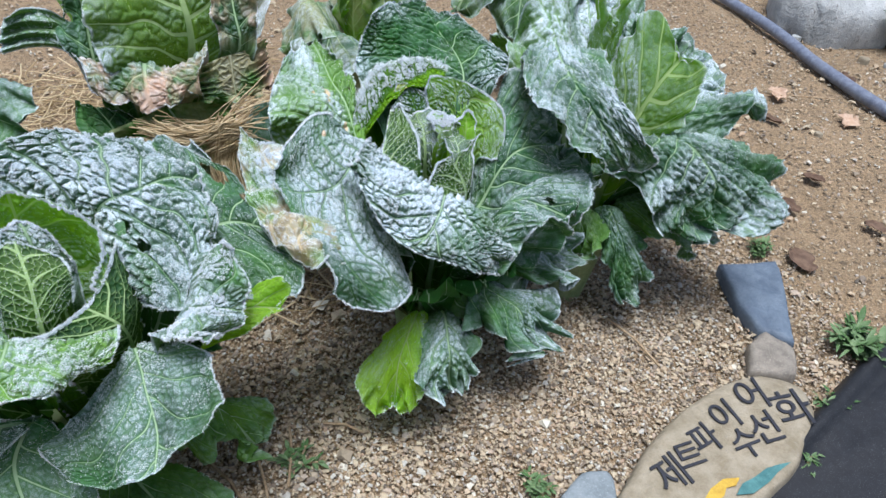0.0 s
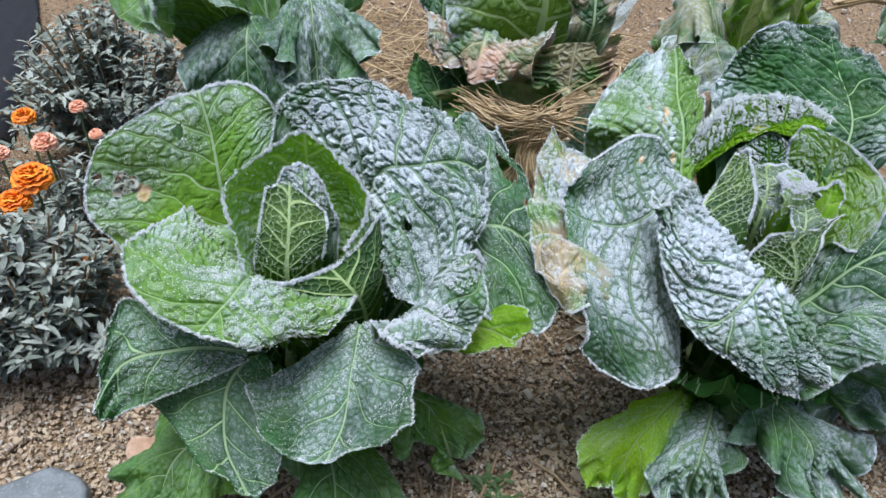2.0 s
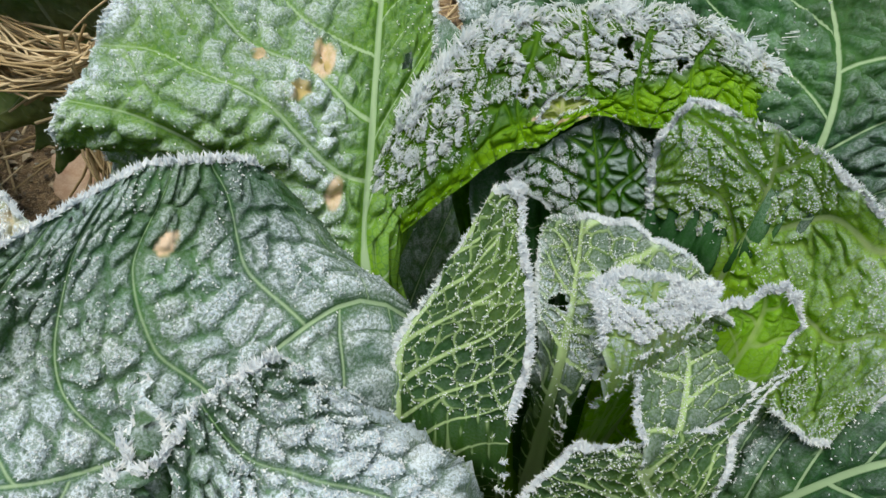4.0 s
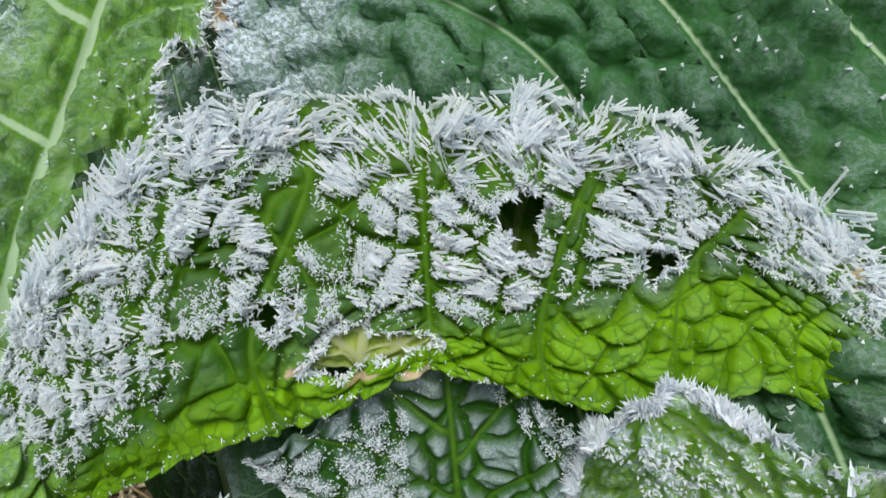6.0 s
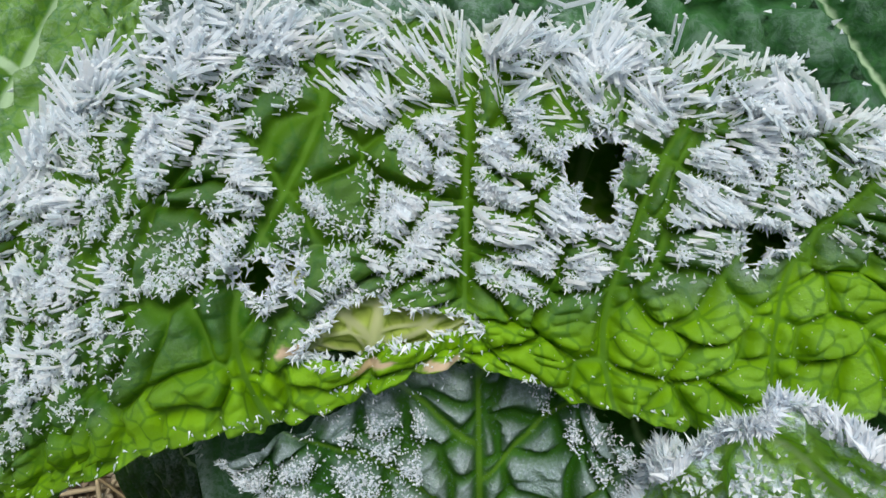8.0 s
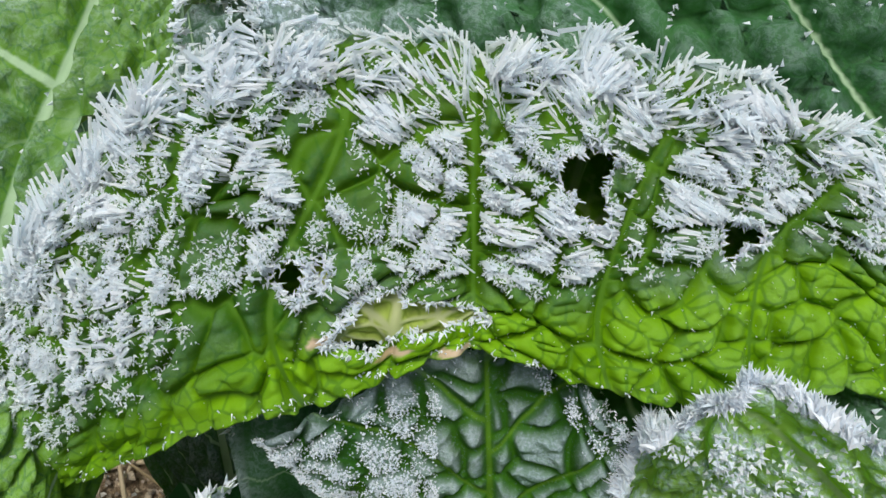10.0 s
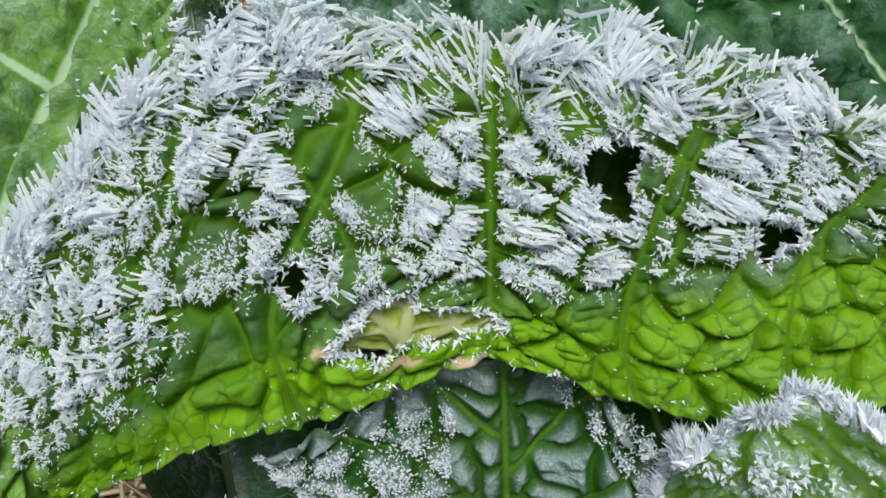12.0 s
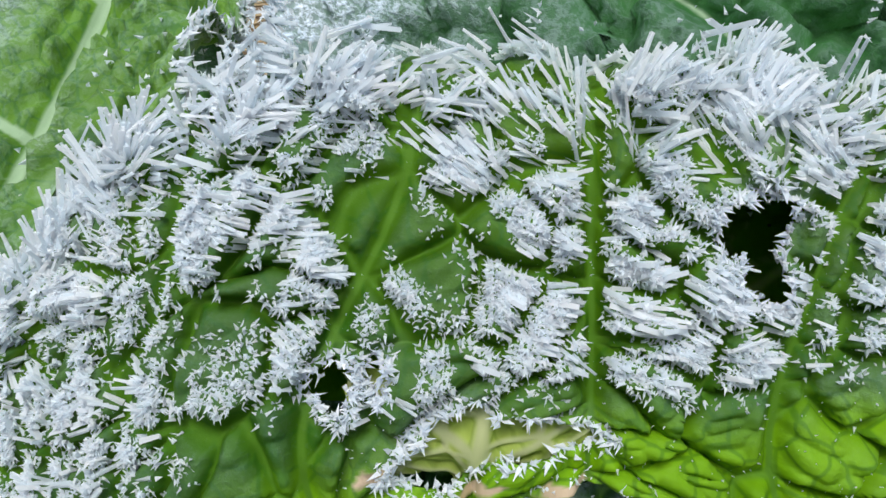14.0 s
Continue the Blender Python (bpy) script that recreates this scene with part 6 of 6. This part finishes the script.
def writing(letters):
    """Hand-painted letters, each with its own size and slant."""
    for text, x, y, turn, size in letters:
        cu = bpy.data.curves.new("letter", "FONT")
        cu.body, cu.size, cu.extrude, cu.offset, cu.shear = text, size, 0.0006, 0.0003, 0.12
        cu.align_x, cu.align_y = "CENTER", "CENTER"
        ob = new("letter", cu)
        cu.materials.append(MAT_INK)
        ob.parent = sign
        ob.matrix_parent_inverse = Matrix.Translation(-sign.location)
        ob.matrix_basis = pose(x, y, 0.0362, 0, 0, turn)
        tagged(ob, "black brush letter")


writing([("\uc81c", 0.700, 0.402, 8, 0.060), ("\ud2b8", 0.744, 0.418, -2, 0.052), ("\ud30c", 0.786, 0.433, 6, 0.054), ("\uc774", 0.845, 0.457, 3, 0.056), ("\uc5b4", 0.915, 0.474, -6, 0.064),
         ("\uc218", 0.840, 0.405, 0, 0.056), ("\uc120", 0.888, 0.416, -4, 0.060), ("\ud654", 0.957, 0.428, -8, 0.074)])


def blob(name, outline, mat, parent, z):
    bm = bmesh.new()
    bm.faces.new([bm.verts.new((x, y, z)) for x, y in outline])
    ext = bmesh.ops.extrude_face_region(bm, geom=bm.faces[:])
    bmesh.ops.translate(bm, verts=[g for g in ext["geom"] if isinstance(g, bmesh.types.BMVert)], vec=(0, 0, 0.0012))
    me = bpy.data.meshes.new(name)
    bm.to_mesh(me)
    bm.free()
    return put(name, me, mat, parent)


tagged(blob("painted_flower", [(0.711, 0.352), (0.738, 0.366), (0.766, 0.372), (0.790, 0.365), (0.776, 0.357), (0.760, 0.359), (0.748, 0.350), (0.728, 0.348)], MAT_YELLOW, sign, 0.0345), "yellow painted daffodil")
tagged(blob("painted_leaf", [(0.766, 0.345), (0.786, 0.356), (0.812, 0.358), (0.837, 0.363), (0.862, 0.361), (0.880, 0.358), (0.850, 0.352), (0.825, 0.344), (0.790, 0.338)], MAT_TEAL, sign, 0.0345), "dark green painted leaf")
slab("slate_plate", [(1.108, 0.762), (1.222, 0.728), (1.169, 0.651), (1.085, 0.545), (1.055, 0.594), (1.064, 0.665)], 0.022, MAT_SLATE, "dark blue-grey slate plate propped on soil", "stone", 3, dome=0.02, base=0.012, rough=0.003, tilt=(0.05, 0.02), round_=0.12)
slab("beige_stone", [(1.010, 0.575), (1.06, 0.59), (1.082, 0.545), (1.043, 0.490), (0.968, 0.525)], 0.026, MAT_GREYSTONE, "blunt grey-beige stone between slate and sign", "stone", 4, dome=0.5, round_=0.35)
slab("slate_chip", [(0.545, 0.44), (0.60, 0.462), (0.632, 0.452), (0.622, 0.415), (0.585, 0.385), (0.54, 0.39)], 0.020, MAT_PALE_SLATE, "small blue-grey slate chip beside the sign", "stone", 6, dome=0.1)
slab("slate_chip", [(-0.345, 0.52), (-0.30, 0.556), (-0.265, 0.553), (-0.235, 0.525), (-0.235, 0.47), (-0.33, 0.46)], 0.028, MAT_PALE_SLATE, "blue-grey stone lying on the gravel", "stone", 7, dome=0.12)
slab("boulder", [(2.38, 1.66), (2.33, 1.80), (2.50, 2.05), (2.75, 2.10), (2.98, 1.90), (2.80, 1.66), (2.57, 1.58)], 0.15, MAT_ROCK, "large pale grey rock at the edge of the bed", "rock", 8, dome=0.35, rough=0.03)
slab("boulder", [(2.15, 2.60), (2.2, 2.9), (2.7, 3.1), (2.9, 2.75), (2.6, 2.5)], 0.14, MAT_ROCK, "grey rock at the edge of the bed", "rock", 9, dome=0.6, rough=0.02)
rr = np.random.default_rng(12)
for k in range(12):
    x, y = rr.uniform(1.25, 2.6), rr.uniform(0.6, 2.3)
    r = rr.uniform(0.008, 0.022)
    ang = np.arange(6) * 1.047 + rr.uniform(0, 1)
    q = r * rr.uniform(0.7, 1.3, 6)
    slab("pebble", np.c_[x + q * np.cos(ang), y + q * np.sin(ang)], r * 0.8, MAT_STONE if k % 3 else MAT_ROCK, "small stone lying on the sandy soil", "stone", 20 + k, dome=0.9, n=3, rough=0.001)

hose_line = spline([(2.42, 2.75, 0.02), (2.33, 2.147, 0.022), (2.27, 1.80, 0.022), (2.16, 1.45, 0.022), (2.10, 1.10, 0.022), (2.14, 0.60, 0.022)], np.linspace(0, 1, 50))
tubes("garden_hose", [hose_line], [0.019], MAT_HOSE, sides=14, label="dark blue frosted hose lying over the soil", category="hose")


def sheet(name, corners, label, seed, n=40, lift=0.006):
    c = np.array(corners, float)
    u, v = np.meshgrid(np.linspace(0, 1, n), np.linspace(0, 1, n), indexing="ij")
    p = (c[0] * ((1 - u) * (1 - v))[..., None] + c[1] * (u * (1 - v))[..., None] + c[2] * (u * v)[..., None] + c[3] * ((1 - u) * v)[..., None])
    z = lift + 0.010 * value_noise(u * 4 + v * 9, v * 3 + 2, seed) + 0.016 * smooth01(v, 0.86, 0.93) * (1 - smooth01(v, 0.95, 1.0)) + 0.004 * value_noise(u * 30, v * 12, seed + 1)
    z = np.where(v > 0.995, 0.002, z)
    idx = np.arange(n * n).reshape(n, n)
    f = np.stack([idx[:-1, :-1], idx[1:, :-1], idx[1:, 1:], idx[:-1, 1:]], -1).reshape(-1, 4)
    ob = put(name, raw_mesh(name, np.c_[p.reshape(-1, 2), z.ravel()], f), MAT_SHEET)
    md = ob.modifiers.new("thickness", "SOLIDIFY")
    md.thickness = 0.002
    return tagged(ob, label, "ground sheet")


sheet("weed_control_sheet", [(0.55, 0.05), (1.9, 0.25), (1.62, 0.62), (0.78, 0.355)], "black woven weed sheet with a folded edge", 2)
sheet("weed_control_sheet", [(-1.6, 1.1), (-1.3, 2.2), (-0.93, 1.62), (-0.745, 1.19)], "black woven weed sheet beside the shrubs", 4)


# ---- small plants ----
def tuft(name, place, radius, height, n, mat, label, category, seed, blade=(0.03, 0.004), drop=0.3, parent=None):
    """A bushy plant: stems, and many narrow curved leaves set along them."""
    rng = np.random.default_rng(seed)
    ob = parent or thing(name, (*place, 0.0), label, category)
    stems, vs, fs, off = [], [], [], 0
    c = np.array([*place, 0.0])
    ns = max(10, n // 40)
    for k in range(ns):
        a, r = rng.uniform(0, 6.283), radius * rng.uniform() ** 0.6
        top = c + np.array([np.cos(a) * r, np.sin(a) * r, height * (1 - 0.55 * (r / radius) ** 2) * rng.uniform(0.75, 1.08)])
        line = spline([c + np.array([np.cos(a), np.sin(a), 0]) * r * 0.25, c * 0.5 + top * 0.5 + np.array([np.cos(a), np.sin(a), 0.1]) * r * 0.12, top], np.linspace(0, 1, 7))
        stems.append(line)
        for q in range(n // ns):
            t = rng.uniform(0.25, 1.0)
            p = np.array([np.interp(t * 6, np.arange(7), line[:, w]) for w in range(3)])
            b = rng.uniform(0, 6.283)
            d = np.array([np.cos(b), np.sin(b), rng.uniform(-drop, 0.9)])
            d /= np.linalg.norm(d)
            s = np.cross(d, [0.1, 0.2, 1.0])
            s /= np.linalg.norm(s)
            ln, wd = blade[0] * rng.uniform(0.5, 1.2), blade[1] * rng.uniform(0.6, 1.3)
            up = np.cross(s, d)
            pts = []
            for w, h in ((0.0, 0.35), (0.35, 1.0), (0.7, 0.85), (1.0, 0.08)):
                m = p + d * ln * w + up * ln * (0.25 * w - 0.35 * w * w)
                pts += [m - s * wd * h, m + up * wd * 0.35 * h * -1, m + s * wd * h]
            vs.append(np.array(pts))
            for w in range(3):
                o = off + w * 3
                fs += [(o, o + 1, o + 4, o + 3), (o + 1, o + 2, o + 5, o + 4)]
            off += 12
    put("foliage", raw_mesh("foliage", np.concatenate(vs), fs), mat, ob, kind="stuff")
    tubes("stem", stems, [0.0016] * len(stems), MAT_TWIG, ob, kind="stuff")
    return ob


tuft("lavender_bush", (-0.42, 0.74), 0.15, 0.23, 5600, MAT_GREY, "grey-green frosted low bush with narrow leaves", "bush", 31, (0.024, 0.0036))
tuft("lavender_bush", (-0.55, 1.26), 0.19, 0.27, 6000, MAT_GREY, "dark grey-green frosted bush with narrow leaves", "bush", 32, (0.024, 0.004))
tuft("lavender_bush", (-0.74, 0.98), 0.15, 0.2, 1500, MAT_GREY, "grey-green frosted bush with narrow leaves", "bush", 35, (0.032, 0.004))


def marigold(heads):
    ob = tuft("marigold", (-0.47, 0.95), 0.12, 0.19, 1600, MAT_GREY, "frosted marigold plant with orange pompon flowers", "flower", 33, (0.022, 0.003))
    rng = np.random.default_rng(34)
    for hx, hy, hz, r, fresh in heads:
        vs, fs, off = [], [], 0
        c = np.array([hx, hy, hz])
        for ring, (rad, tilt, cnt) in enumerate(((1.0, -0.1, 15), (1.0, 0.22, 14), (0.96, 0.52, 12), (0.9, 0.85, 10), (0.84, 1.15, 7), (0.8, 1.45, 4))):
            for k in range(cnt):
                a = 6.283 * k / cnt + ring * 0.4 + rng.uniform(-0.15, 0.15)
                d = np.array([np.cos(a) * np.cos(tilt), np.sin(a) * np.cos(tilt), np.sin(tilt)])
                s = np.array([-np.sin(a), np.cos(a), 0])
                up = np.cross(d, s)
                row = []
                for t, wd in ((0.15, 0.18), (0.6, 0.42), (0.95, 0.46), (1.08, 0.30)):
                    m = c + r * rad * t * d + up * r * (0.10 * np.sin(t * 3) + rng.uniform(-0.08, 0.08)) + np.array([0, 0, 0.10 * r * rng.uniform(-1, 1)])
                    row += [m - s * wd * r, m + up * r * 0.10, m + s * wd * r]
                vs.append(np.array(row))
                for w in range(3):
                    o = off + w * 3
                    fs += [(o, o + 1, o + 4, o + 3), (o + 1, o + 2, o + 5, o + 4)]
                off += 12
        fl = put("flower", raw_mesh("flower", np.concatenate(vs), fs), MAT_PETAL if fresh else MAT_PETAL_PALE, ob, "ruffled orange flower head" if fresh else "pale frosted flower head")
        tubes("stalk", [np.array([(-0.47 + (hx + 0.47) * 0.6, 0.95 + (hy - 0.95) * 0.6, 0.05), (hx, hy, hz * 0.6), (hx, hy, hz)])], [0.002], MAT_WEED, fl)
        bm = bmesh.new()
        bmesh.ops.create_cone(bm, cap_ends=True, segments=10, radius1=r * 0.12, radius2=r * 0.38, depth=r * 0.7, matrix=Matrix.Translation((hx, hy, hz - r * 0.15)))
        me = bpy.data.meshes.new("calyx")
        bm.to_mesh(me)
        bm.free()
        put("calyx", me, MAT_WEED, fl)


marigold([(-0.428, 0.845, 0.225, 0.024, True), (-0.442, 0.815, 0.205, 0.020, True), (-0.465, 0.935, 0.22, 0.016, False), (-0.49, 1.065, 0.20, 0.012, False), (-0.545, 1.01, 0.205, 0.016, True), (-0.53, 0.92, 0.2, 0.013, False), (-0.455, 1.04, 0.17, 0.010, False), (-0.36, 0.80, 0.13, 0.008, True)])


def weed(place, r, n, seed, label="small frosted green weed on the soil"):
    tuft("weed", place, r, r * 0.7, n, MAT_WEED, label, "weed", seed, (r * 0.6, r * 0.10), 0.2)


for k, (x, y, r, n) in enumerate(((1.215, 0.515, 0.055, 260), (1.06, 0.425, 0.030, 120), (1.10, 0.575, 0.025, 90), (1.25, 0.80, 0.035, 120), (0.93, 0.372, 0.030, 120), (-0.185, 0.52, 0.022, 70), (0.52, 0.47, 0.03, 80), (2.75, 1.62, 0.2, 500), (0.235, 0.63, 0.03, 70))):
    weed((x, y), r, n, 50 + k)


def litter(place, r, mat, label, seed):
    """A dead leaf, curled, lying on the ground."""
    rng = np.random.default_rng(seed)
    n = 14
    u, v = np.meshgrid(np.linspace(-1, 1, n), np.linspace(0, 1, n), indexing="ij")
    w = np.sqrt(np.clip(1 - (2 * v - 1) ** 2, 0.02, 1)) * 0.38 * (1 + 1.1 * (value_noise(v * 6, np.sign(u) + 3, seed) - 0.5))
    a = rng.uniform(0, 6.283)
    x, y = u * w * r, (v - 0.5) * r * 1.3
    z = 0.005 * r / 0.05 * (u * u * 0.8 - 0.5 * (2 * v - 1) ** 2) + 0.35 * r * (value_noise(u * 3 + 5, v * 4 + 5, seed) - 0.4) * 0.45
    z = z - z.min() + 0.006
    pts = np.stack([place[0] + x * np.cos(a) - y * np.sin(a), place[1] + x * np.sin(a) + y * np.cos(a), z], -1).reshape(-1, 3)
    idx = np.arange(n * n).reshape(n, n)
    f = np.stack([idx[:-1, :-1], idx[1:, :-1], idx[1:, 1:], idx[:-1, 1:]], -1).reshape(-1, 4)
    ob = put("dead_leaf", raw_mesh("dead_leaf", pts, f), mat)
    md = ob.modifiers.new("thickness", "SOLIDIFY")
    md.thickness = 0.0008
    tagged(ob, label, "leaf")


for k, (x, y, r, m) in enumerate(((1.961, 1.178, 0.07, 1), (1.886, 1.374, 0.07, 1), (1.607, 0.976, 0.04, 0), (1.737, 1.257, 0.05, 0), (1.31, 0.735, 0.06, 0), (1.577, 0.766, 0.045, 0), (-0.185, 0.61, 0.075, 1), (2.2, 1.4, 0.07, 0),
                                  (0.1, 1.30, 0.12, 1), (0.02, 1.18, 0.10, 1), (0.48, 1.35, 0.15, 1), (0.56, 1.45, 0.13, 1), (0.40, 1.25, 0.10, 0), (1.45, 0.9, 0.04, 0), (-0.1, 1.4, 0.1, 0))):
    litter((x, y), r, MAT_PINKISH if m else MAT_DEAD, "bleached dry leaf lying on the soil" if m else "dark brown dead leaf lying on the soil", 60 + k)
